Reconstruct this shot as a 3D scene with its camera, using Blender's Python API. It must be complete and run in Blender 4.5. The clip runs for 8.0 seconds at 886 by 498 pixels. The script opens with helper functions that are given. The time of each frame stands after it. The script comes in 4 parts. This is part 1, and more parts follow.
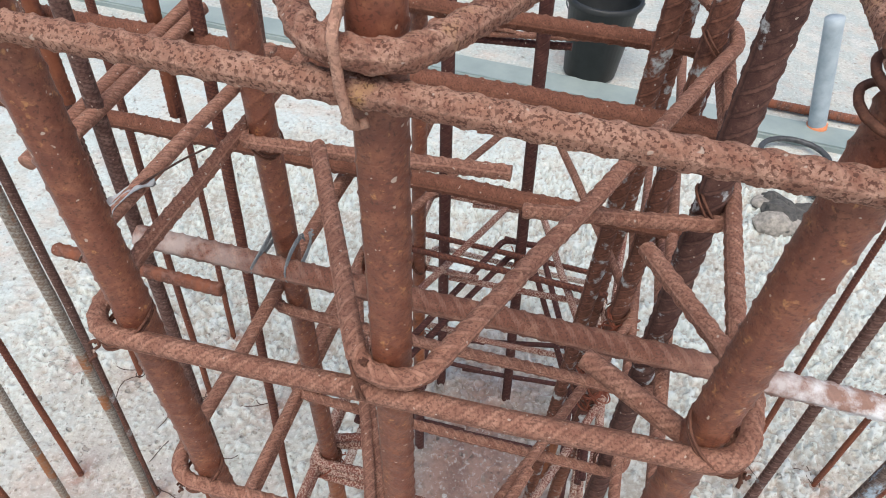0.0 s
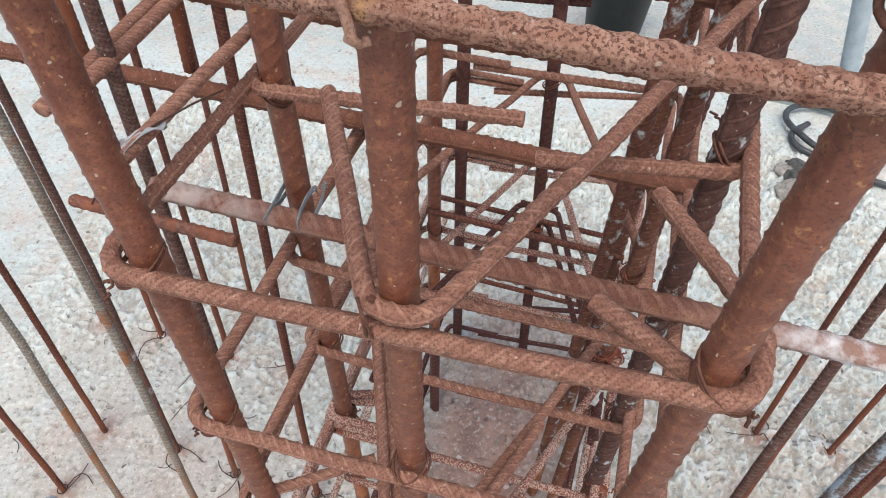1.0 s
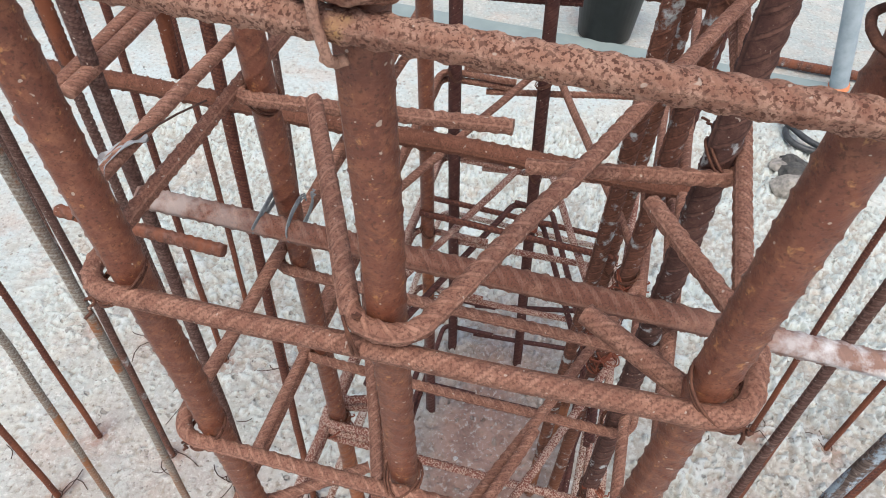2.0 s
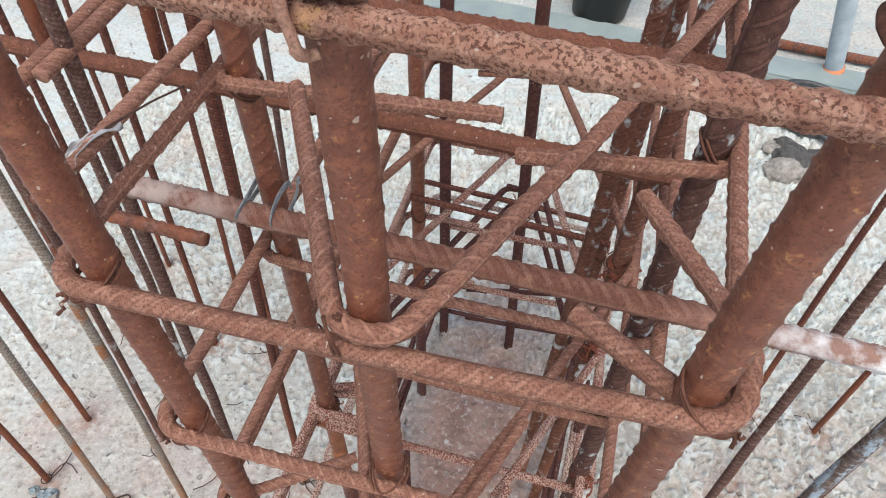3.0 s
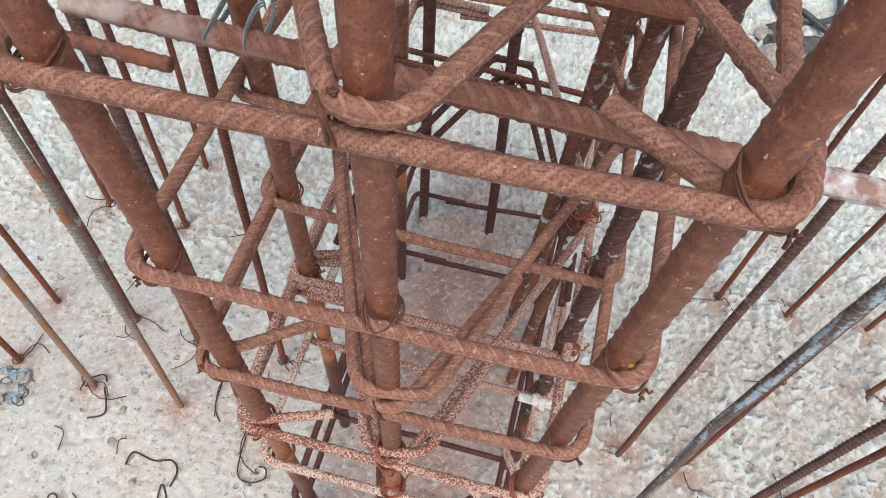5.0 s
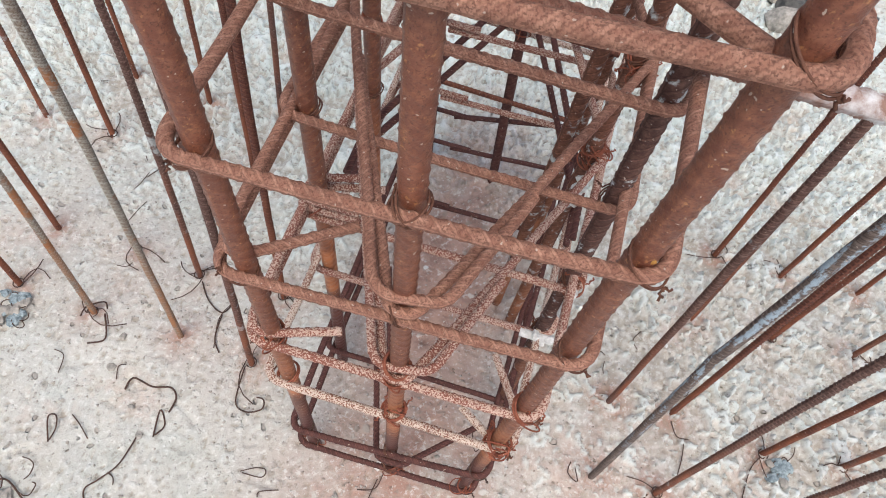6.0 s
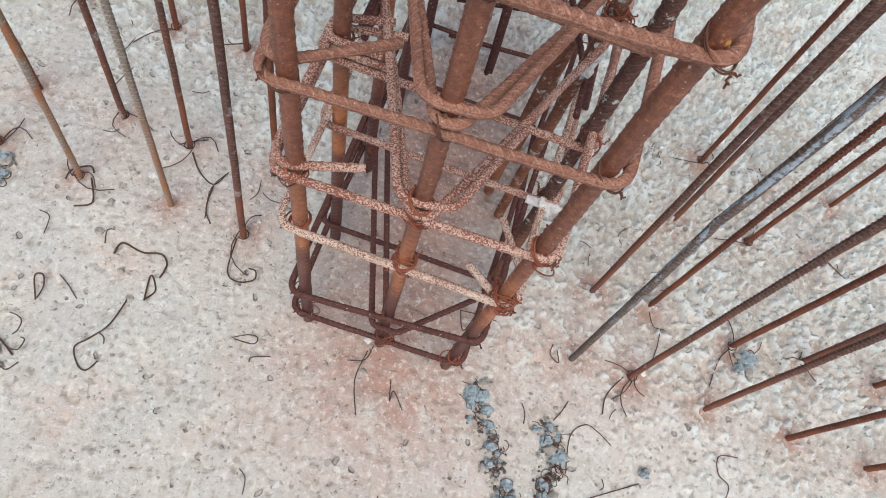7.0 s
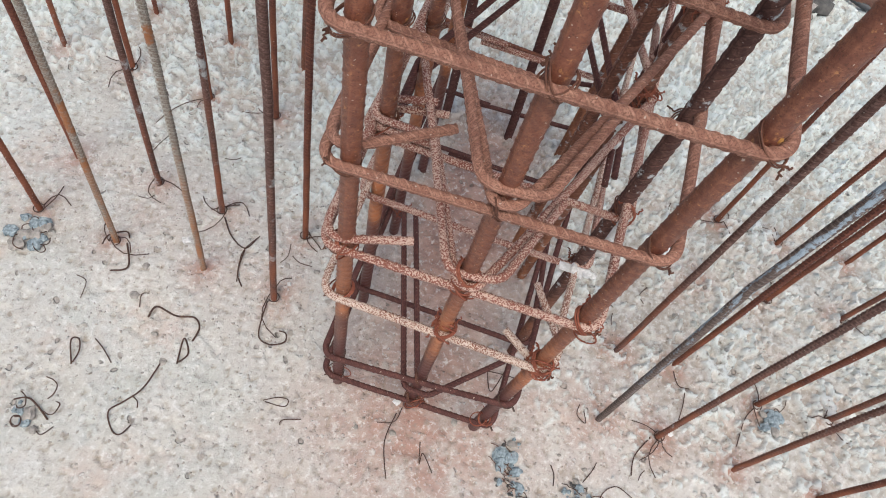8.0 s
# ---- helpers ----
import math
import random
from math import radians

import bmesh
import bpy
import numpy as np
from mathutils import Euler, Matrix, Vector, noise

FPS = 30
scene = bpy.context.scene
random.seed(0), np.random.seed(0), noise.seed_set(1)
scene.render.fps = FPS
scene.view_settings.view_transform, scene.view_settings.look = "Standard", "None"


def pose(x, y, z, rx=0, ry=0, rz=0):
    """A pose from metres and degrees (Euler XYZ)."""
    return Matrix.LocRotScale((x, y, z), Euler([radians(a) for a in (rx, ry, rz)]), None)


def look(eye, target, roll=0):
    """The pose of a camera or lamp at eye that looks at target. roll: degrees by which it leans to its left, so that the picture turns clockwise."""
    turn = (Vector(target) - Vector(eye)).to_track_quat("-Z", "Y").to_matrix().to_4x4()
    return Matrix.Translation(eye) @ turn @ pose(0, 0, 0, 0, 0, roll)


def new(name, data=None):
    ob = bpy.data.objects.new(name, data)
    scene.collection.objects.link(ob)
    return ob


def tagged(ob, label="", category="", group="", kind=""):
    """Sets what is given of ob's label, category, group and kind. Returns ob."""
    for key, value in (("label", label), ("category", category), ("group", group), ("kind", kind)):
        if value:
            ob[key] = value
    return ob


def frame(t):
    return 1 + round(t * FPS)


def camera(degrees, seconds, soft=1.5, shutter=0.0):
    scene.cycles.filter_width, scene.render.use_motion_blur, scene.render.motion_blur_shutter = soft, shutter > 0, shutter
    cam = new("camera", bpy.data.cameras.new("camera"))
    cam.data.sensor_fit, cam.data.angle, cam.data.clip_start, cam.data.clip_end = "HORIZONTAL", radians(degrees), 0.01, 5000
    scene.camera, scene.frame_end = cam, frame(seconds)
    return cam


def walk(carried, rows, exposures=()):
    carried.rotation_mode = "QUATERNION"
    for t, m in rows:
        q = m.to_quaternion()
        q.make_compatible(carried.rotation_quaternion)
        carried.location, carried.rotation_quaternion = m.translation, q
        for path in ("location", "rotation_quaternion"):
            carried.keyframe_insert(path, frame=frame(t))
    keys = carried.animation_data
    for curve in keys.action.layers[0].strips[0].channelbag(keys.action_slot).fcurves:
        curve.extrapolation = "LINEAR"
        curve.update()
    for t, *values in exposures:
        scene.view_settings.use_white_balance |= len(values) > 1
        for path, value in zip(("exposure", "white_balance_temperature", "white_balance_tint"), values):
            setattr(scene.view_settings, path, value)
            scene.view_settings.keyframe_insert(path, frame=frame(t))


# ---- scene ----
cam = camera(68.0, 8.0, soft=1.0)
PATH = [
    (0, (0.074, 0.056, 1.172), (0.022, 1.45, -0.261), 3.5),
    (0.5, (0.082, 0.053, 1.165), (0.022, 1.401, -0.31), 3.0),
    (1, (0.079, 0.048, 1.162), (-0.02, 1.374, -0.332), 2.3),
    (1.5, (0.08, 0.051, 1.163), (-0.015, 1.378, -0.331), 1.9),
    (3, (0.084, 0.069, 1.16), (0.023, 1.344, -0.38), 3.0),
    (3.5, (0.082, 0.07, 1.15), (0.023, 1.305, -0.422), 3.8),
    (4, (0.08, 0.062, 1.135), (0.048, 1.224, -0.493), 4.6),
    (4.5, (0.077, 0.062, 1.123), (0.087, 1.157, -0.551), 5.8),
    (5.8, (0.064, 0.031, 1.088), (0.154, 1.004, -0.657), 11.3),
    (6, (0.059, 0.021, 1.091), (0.145, 0.976, -0.664), 12.7),
    (6.5, (0.037, -0.016, 1.086), (0.172, 0.911, -0.681), 16.4),
    (7, (0.016, -0.063, 1.053), (0.252, 0.723, -0.771), 26.1),
    (7.5, (-0.001, -0.076, 1.045), (0.272, 0.692, -0.781), 28.8),
    (8, (-0.03, -0.061, 1.074), (0.17, 0.862, -0.689), 21.7),
]
walk(cam, [(t, look(eye, target, roll)) for t, eye, target, roll in PATH], exposures=[(0.0, 0.5), (1.5, 0.48), (3.0, 0.52), (4.5, 0.53), (6.0, 0.54), (6.5, 0.48), (7.0, 0.36), (7.5, 0.36), (8.0, 0.4)])

# world, sun and exposure: an overcast sky
world = bpy.data.worlds.new("sky")
scene.world = world
world.use_nodes = True
wn = world.node_tree.nodes
sky = wn.new("ShaderNodeTexSky")
sky.sky_type, sky.sun_disc = "NISHITA", False
sky.sun_elevation, sky.sun_rotation = radians(64), radians(149)
sky.air_density, sky.dust_density = 1.0, 4.0
wn["Background"].inputs["Strength"].default_value = 0.13
world.node_tree.links.new(sky.outputs["Color"], wn["Background"].inputs["Color"])
sun = new("sun", bpy.data.lights.new("sun", "SUN"))
sun.data.energy, sun.data.angle, sun.data.color = 1.5, radians(30), (1.0, 0.95, 0.87)
sun.matrix_world = look((-0.6, -1.0, 2.4), (0, 0, 0))

# ---- the cage's own axes: a across the front face, b to the back, z up ----
AX = Vector((0.98620, -0.16554, 0.0))
BX = Vector((0.16554, 0.98620, 0.0))
ORIGIN = Vector((0.066, 0.207, 0.0))


def at(a, b, z=0.0):
    return ORIGIN + AX * a + BX * b + Vector((0, 0, z))


# ---- materials ----
def material(name, build):
    m = bpy.data.materials.new(name)
    m.use_nodes = True
    nt = m.node_tree
    build(nt, nt.nodes, nt.links, nt.nodes["Principled BSDF"])
    return m


def noise_tex(nt, scale, detail=4.0, rough=0.55, coords="Object", offset=None, along=1.0):
    tc = nt.nodes.new("ShaderNodeTexCoord")
    tex = nt.nodes.new("ShaderNodeTexNoise")
    tex.inputs["Scale"].default_value = scale
    tex.inputs["Detail"].default_value = detail
    tex.inputs["Roughness"].default_value = rough
    if offset is not None:
        add = nt.nodes.new("ShaderNodeVectorMath")
        add.operation = "ADD"
        nt.links.new(tc.outputs[coords], add.inputs[0])
        nt.links.new(offset, add.inputs[1])
        pull = nt.nodes.new("ShaderNodeVectorMath")
        pull.operation = "MULTIPLY"
        pull.inputs[1].default_value = (1.0, 1.0, along)
        nt.links.new(add.outputs[0], pull.inputs[0])
        nt.links.new(pull.outputs[0], tex.inputs["Vector"])
    else:
        nt.links.new(tc.outputs[coords], tex.inputs["Vector"])
    return tex.outputs["Fac"]


def steps(nt, fac, lo, hi):
    r = nt.nodes.new("ShaderNodeMapRange")
    r.inputs["From Min"].default_value, r.inputs["From Max"].default_value = lo, hi
    nt.links.new(fac, r.inputs["Value"])
    return r.outputs["Result"]


def blend(nt, fac, a, b):
    mix = nt.nodes.new("ShaderNodeMix")
    mix.data_type = "RGBA"
    if isinstance(fac, float):
        mix.inputs["Factor"].default_value = fac
    else:
        nt.links.new(fac, mix.inputs["Factor"])
    for key, val in (("A", a), ("B", b)):
        sock = [s for s in mix.inputs if s.name == key and s.type == "RGBA"][0]
        if isinstance(val, tuple):
            sock.default_value = (*val, 1.0)
        else:
            nt.links.new(val, sock)
    return [s for s in mix.outputs if s.type == "RGBA"][0]


def product(nt, a, b, op="MULTIPLY"):
    n = nt.nodes.new("ShaderNodeMath")
    n.operation = op
    for i, val in enumerate((a, b)):
        if isinstance(val, float):
            n.inputs[i].default_value = val
        else:
            nt.links.new(val, n.inputs[i])
    return n.outputs[0]


def bumped(nt, bsdf, height, strength, distance):
    b = nt.nodes.new("ShaderNodeBump")
    b.inputs["Strength"].default_value, b.inputs["Distance"].default_value = strength, distance
    nt.links.new(height, b.inputs["Height"])
    nt.links.new(b.outputs["Normal"], bsdf.inputs["Normal"])


def random_shift(nt):
    """An offset of its own for each object, so that alike bars differ."""
    info = nt.nodes.new("ShaderNodeObjectInfo")
    comb = nt.nodes.new("ShaderNodeCombineXYZ")
    m = product(nt, info.outputs["Random"], 7.0)
    for k in ("X", "Y", "Z"):
        nt.links.new(m, comb.inputs[k])
    return comb.outputs[0]


def rust(name, dark, mid, light, speck=0.35, speck_at=0.56, crust=None, crust_from=0.62, crust_to=0.72, crust_scale=22.0, zones=False, relief=0.0009, worn=0.5, gloss=0.8, pit_scale=1250.0, ribs=0.45, crust_up=None, pit_edge=0.07, foot=None):
    def build(nt, nodes, links, bsdf):
        off = random_shift(nt)
        big = noise_tex(nt, 14.0, 5.0, 0.6, offset=off)
        col = blend(nt, steps(nt, big, 0.35, 0.65), dark, mid)
        med = noise_tex(nt, 150.0, 6.0, 0.68, offset=off)
        col = blend(nt, product(nt, steps(nt, med, 0.46, 0.68), 0.85), col, light)
        streak = noise_tex(nt, 420.0, 5.0, 0.75, offset=off)
        col = blend(nt, product(nt, steps(nt, streak, 0.58, 0.74), 0.5), col, tuple(min(1.0, c * (1.15 + worn)) for c in light))
        fine = noise_tex(nt, pit_scale, 4.0, 0.6, offset=off)
        pit = product(nt, steps(nt, fine, speck_at - 0.02, speck_at + pit_edge), speck)
        col = blend(nt, pit, col, tuple(c * 0.5 for c in dark))
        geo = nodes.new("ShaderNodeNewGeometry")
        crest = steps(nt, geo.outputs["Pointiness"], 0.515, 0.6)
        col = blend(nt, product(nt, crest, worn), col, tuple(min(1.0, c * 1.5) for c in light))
        # concave creases darkened in the colour, as shade beside the ribs
        groove_shade = steps(nt, geo.outputs["Pointiness"], 0.485, 0.40)
        col = blend(nt, product(nt, groove_shade, 0.6), col, tuple(c * 0.6 for c in dark))
        # ribs rubbed paler, the shade along their flanks painted in dark
        rib = nodes.new("ShaderNodeAttribute")
        rib.attribute_name = "rib"
        scuff = product(nt, steps(nt, rib.outputs["Fac"], 0.55, 0.95), steps(nt, med, 0.36, 0.56))
        col = blend(nt, product(nt, scuff, ribs), col, tuple(min(1.0, c * 1.25) for c in light))
        flank_shade = product(nt, steps(nt, rib.outputs["Fac"], 0.02, 0.2), steps(nt, rib.outputs["Fac"], 0.6, 0.3))
        col = blend(nt, product(nt, flank_shade, min(1.0, ribs * 1.5)), col, tuple(c * 0.6 for c in dark))
        if crust:
            patch = noise_tex(nt, crust_scale, 5.0, 0.6, offset=off, along=0.12 if crust_up else 1.0)
            cake = product(nt, product(nt, steps(nt, patch, crust_from, crust_to), steps(nt, med, 0.36, 0.5)), product(nt, 1.0, product(nt, pit, 0.8), "SUBTRACT"))
            if crust_up:
                tc = nodes.new("ShaderNodeTexCoord")
                sep = nodes.new("ShaderNodeSeparateXYZ")
                links.new(tc.outputs["Object"], sep.inputs[0])
                cake = product(nt, cake, steps(nt, sep.outputs["Z"], *crust_up))
            col = blend(nt, cake, col, crust)
        if zones:
            # bare orange rust low on the bar, darker where it enters the concrete
            tc = nodes.new("ShaderNodeTexCoord")
            sep = nodes.new("ShaderNodeSeparateXYZ")
            links.new(tc.outputs["Object"], sep.inputs[0])
            h = product(nt, sep.outputs["Z"], product(nt, big, 0.22), "ADD")
            patch = steps(nt, noise_tex(nt, 40.0, 5.0, 0.6, offset=off), 0.36, 0.58)
            band = product(nt, product(nt, steps(nt, h, 0.37, 0.43), steps(nt, h, 0.62, 0.48)), patch)
            col = blend(nt, product(nt, band, 0.9), col, (0.48, 0.175, 0.07))
            col = blend(nt, product(nt, steps(nt, h, 0.42, 0.33), 0.95), col, (0.095, 0.034, 0.03))
        if foot:
            # brighter rust where water runs down to the slab, broken by bare patches
            tc = nodes.new("ShaderNodeTexCoord")
            sep = nodes.new("ShaderNodeSeparateXYZ")
            links.new(tc.outputs["Object"], sep.inputs[0])
            h = product(nt, sep.outputs["Z"], product(nt, noise_tex(nt, 9.0, 4.0, 0.6, offset=off), 0.5), "ADD")
            wash = product(nt, steps(nt, h, 0.62, 0.34), steps(nt, noise_tex(nt, 60.0, 5.0, 0.65, offset=off, along=0.25), 0.36, 0.58))
            col = blend(nt, product(nt, wash, 0.85), col, foot)
        dots = noise_tex(nt, 330.0, 1.0, 0.4, offset=off)
        col = blend(nt, product(nt, steps(nt, dots, 0.74, 0.765), 0.7), col, (0.55, 0.46, 0.38))
        links.new(col, bsdf.inputs["Base Color"])
        bsdf.inputs["Roughness"].default_value = gloss
        bsdf.inputs["Specular IOR Level"].default_value = 0.3 if gloss > 0.7 else 0.5
        height = product(nt, product(nt, fine, -0.35), product(nt, med, streak, "ADD"), "ADD")
        bumped(nt, bsdf, height, 0.7, relief)
    return material(name, build)


def speckled(name, cream, rusty, share):
    def build(nt, nodes, links, bsdf):
        off = random_shift(nt)
        fine = noise_tex(nt, 640.0, 3.0, 0.6, offset=off)
        big = noise_tex(nt, 16.0, 4.0, 0.6, offset=off)
        f = product(nt, fine, product(nt, steps(nt, big, 0.2, 0.8), 0.16), "ADD")
        col = blend(nt, steps(nt, f, share, share + 0.05), cream, rusty)
        links.new(col, bsdf.inputs["Base Color"])
        bsdf.inputs["Roughness"].default_value = 0.9
        bumped(nt, bsdf, fine, 0.7, 0.0014)
    return material(name, build)


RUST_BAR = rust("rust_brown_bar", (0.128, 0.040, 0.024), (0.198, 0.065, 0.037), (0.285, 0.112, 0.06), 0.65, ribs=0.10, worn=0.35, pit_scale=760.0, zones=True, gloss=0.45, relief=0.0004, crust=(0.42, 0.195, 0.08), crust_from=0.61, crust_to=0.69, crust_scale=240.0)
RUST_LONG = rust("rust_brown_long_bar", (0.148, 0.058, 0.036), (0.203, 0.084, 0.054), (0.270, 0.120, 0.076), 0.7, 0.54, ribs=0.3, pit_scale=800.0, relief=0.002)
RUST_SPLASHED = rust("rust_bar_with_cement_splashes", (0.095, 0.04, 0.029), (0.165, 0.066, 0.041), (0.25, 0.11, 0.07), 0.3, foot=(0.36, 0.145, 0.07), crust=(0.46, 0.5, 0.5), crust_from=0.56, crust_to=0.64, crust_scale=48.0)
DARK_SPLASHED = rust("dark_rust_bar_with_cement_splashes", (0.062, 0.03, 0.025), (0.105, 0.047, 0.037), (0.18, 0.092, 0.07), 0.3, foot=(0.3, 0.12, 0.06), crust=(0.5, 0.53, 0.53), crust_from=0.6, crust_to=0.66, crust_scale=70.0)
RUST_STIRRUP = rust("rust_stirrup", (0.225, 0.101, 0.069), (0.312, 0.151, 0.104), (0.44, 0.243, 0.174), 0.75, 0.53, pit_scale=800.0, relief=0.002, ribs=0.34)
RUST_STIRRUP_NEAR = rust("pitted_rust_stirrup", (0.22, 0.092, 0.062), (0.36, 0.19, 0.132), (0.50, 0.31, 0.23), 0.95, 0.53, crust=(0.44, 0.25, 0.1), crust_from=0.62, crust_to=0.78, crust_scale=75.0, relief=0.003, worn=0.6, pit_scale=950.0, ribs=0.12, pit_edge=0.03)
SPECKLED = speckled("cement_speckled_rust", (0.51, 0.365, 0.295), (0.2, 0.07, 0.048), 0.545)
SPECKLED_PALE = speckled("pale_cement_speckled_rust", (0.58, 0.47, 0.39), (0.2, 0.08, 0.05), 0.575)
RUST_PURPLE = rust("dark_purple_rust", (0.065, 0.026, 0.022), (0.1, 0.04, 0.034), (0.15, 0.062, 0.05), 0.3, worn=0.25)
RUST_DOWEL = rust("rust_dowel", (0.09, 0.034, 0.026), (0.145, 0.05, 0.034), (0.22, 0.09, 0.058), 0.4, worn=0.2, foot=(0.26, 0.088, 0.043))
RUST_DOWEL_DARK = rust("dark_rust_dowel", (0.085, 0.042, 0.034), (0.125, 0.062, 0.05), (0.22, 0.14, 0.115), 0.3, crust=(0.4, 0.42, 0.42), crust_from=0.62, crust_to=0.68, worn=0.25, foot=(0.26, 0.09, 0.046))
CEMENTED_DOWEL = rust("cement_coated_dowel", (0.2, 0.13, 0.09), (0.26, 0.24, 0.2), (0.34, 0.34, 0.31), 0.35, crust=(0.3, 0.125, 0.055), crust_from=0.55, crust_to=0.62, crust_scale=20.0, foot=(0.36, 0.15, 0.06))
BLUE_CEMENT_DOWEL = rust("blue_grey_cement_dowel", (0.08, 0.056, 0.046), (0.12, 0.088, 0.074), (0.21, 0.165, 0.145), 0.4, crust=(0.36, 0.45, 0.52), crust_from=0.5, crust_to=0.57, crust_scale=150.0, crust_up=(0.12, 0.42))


def splashed_end():
    """Rust, worn pale near one end and caked with whitish cement towards the other."""
    def build(nt, nodes, links, bsdf):
        tc = nt.nodes.new("ShaderNodeTexCoord")
        sep = nt.nodes.new("ShaderNodeSeparateXYZ")
        links.new(tc.outputs["Object"], sep.inputs[0])
        big = noise_tex(nt, 14.0, 5.0, 0.6)
        col = blend(nt, steps(nt, big, 0.35, 0.65), (0.12, 0.044, 0.028), (0.19, 0.075, 0.047))
        med = noise_tex(nt, 110.0, 4.0, 0.6)
        col = blend(nt, steps(nt, med, 0.5, 0.75), col, (0.3, 0.15, 0.1))
        fine = noise_tex(nt, 800.0, 3.0, 0.6)
        col = blend(nt, product(nt, steps(nt, fine, 0.52, 0.6), 0.6), col, (0.06, 0.025, 0.016))
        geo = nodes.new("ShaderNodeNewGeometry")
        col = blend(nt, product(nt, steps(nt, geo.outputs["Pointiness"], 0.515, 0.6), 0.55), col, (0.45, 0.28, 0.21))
        # shade in the creases between ribs, painted into the rust colour
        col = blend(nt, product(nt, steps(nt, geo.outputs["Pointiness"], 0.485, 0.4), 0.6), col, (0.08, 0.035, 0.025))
        rib = nodes.new("ShaderNodeAttribute")
        rib.attribute_name = "rib"
        col = blend(nt, product(nt, steps(nt, rib.outputs["Fac"], 0.5, 0.9), 0.22), col, (0.36, 0.19, 0.13))
        worn = product(nt, steps(nt, sep.outputs["X"], 0.14, 0.02), steps(nt, noise_tex(nt, 45.0, 5.0, 0.65), 0.4, 0.62))
        col = blend(nt, product(nt, worn, 0.75), col, (0.46, 0.4, 0.37))
        patch = noise_tex(nt, 30.0, 6.0, 0.65)
        cake = product(nt, steps(nt, sep.outputs["X"], 0.40, 0.47), steps(nt, patch, 0.46, 0.60))
        col = blend(nt, product(nt, steps(nt, sep.outputs["X"], 0.36, 0.46), 0.6), col, (0.34, 0.22, 0.18))
        col = blend(nt, cake, col, (0.66, 0.67, 0.68))
        links.new(col, bsdf.inputs["Base Color"])
        bsdf.inputs["Roughness"].default_value = 0.85
        bumped(nt, bsdf, product(nt, product(nt, cake, 1.5), med, "ADD"), 0.5, 0.0012)
    return material("rust_bar_with_caked_end", build)


RUST_CAKED = splashed_end()
WIRE = rust("rusty_tie_wire", (0.05, 0.03, 0.024), (0.08, 0.045, 0.034), (0.13, 0.075, 0.055), 0.2, worn=0.0)
WIRE_RUST = rust("brown_tie_wire", (0.085, 0.036, 0.024), (0.125, 0.052, 0.034), (0.2, 0.09, 0.055), 0.3, worn=0.0)
WIRE_STEEL = rust("grey_steel_wire", (0.16, 0.18, 0.19), (0.26, 0.29, 0.3), (0.36, 0.39, 0.4), 0.1, worn=0.0)

YELLOW_PAINT = rust("flaked_yellow_paint", (0.4, 0.2, 0.05), (0.48, 0.25, 0.06), (0.35, 0.17, 0.06), 0.5)


def plain(name, dark, light, scale, rough=0.85, bump=0.3, depth=0.002):
    def build(nt, nodes, links, bsdf):
        n = noise_tex(nt, scale, 5.0, 0.6)
        links.new(blend(nt, steps(nt, n, 0.35, 0.65), dark, light), bsdf.inputs["Base Color"])
        bsdf.inputs["Roughness"].default_value = rough
        bumped(nt, bsdf, n, bump, depth)
    return material(name, build)


PLASTER = plain("white_plaster", (0.5, 0.5, 0.48), (0.74, 0.74, 0.72), 160.0, 0.9, 0.7, 0.003)
DARK_STONE = plain("dark_broken_stone", (0.05, 0.05, 0.048), (0.12, 0.115, 0.105), 60.0)
BLUE_CRUMB = plain("blue_grey_crumbs", (0.1, 0.14, 0.16), (0.36, 0.43, 0.45), 140.0, 0.85, 0.6, 0.004)
STONE = plain("grey_stone", (0.2, 0.19, 0.17), (0.4, 0.37, 0.33), 90.0)
BLACK_PLASTIC = plain("black_plastic", (0.012, 0.014, 0.015), (0.022, 0.025, 0.026), 30.0, 0.5, 0.1)
GREY_PIPE = plain("grey_blue_plastic_pipe", (0.3, 0.37, 0.41), (0.42, 0.49, 0.53), 25.0, 0.5, 0.1)
ORANGE_PLASTIC = plain("orange_plastic", (0.6, 0.2, 0.08), (0.7, 0.27, 0.12), 40.0, 0.5, 0.1)
TORN_PLASTIC = plain("pale_grey_torn_plastic", (0.36, 0.38, 0.4), (0.5, 0.52, 0.53), 120.0, 0.4, 0.4)
DARK_CABLE = plain("dark_cable", (0.03, 0.032, 0.034), (0.07, 0.075, 0.08), 60.0, 0.45, 0.1)
SMOOTH_CEMENT = plain("smooth_grey_cement", (0.23, 0.29, 0.285), (0.29, 0.35, 0.34), 9.0, 0.6, 0.15)


# ---- builders ----
rng = np.random.default_rng(7)


def mesh_from(name, verts, faces, mat, smooth=True):
    me = bpy.data.meshes.new(name)
    me.from_pydata(verts, [], faces)
    me.materials.append(mat)
    if smooth:
        me.shade_smooth()
    me.update()
    return me


def part(name, me, parent, label=""):
    ob = new(name, me)
    ob.parent = parent
    if label:
        ob["label"] = label
    return ob


def thing(name, label, category, group="", kind="", place=(0, 0, 0)):
    ob = new(name)
    ob.location = place
    ob.empty_display_size = 0.05
    return tagged(ob, label, category, group, kind)


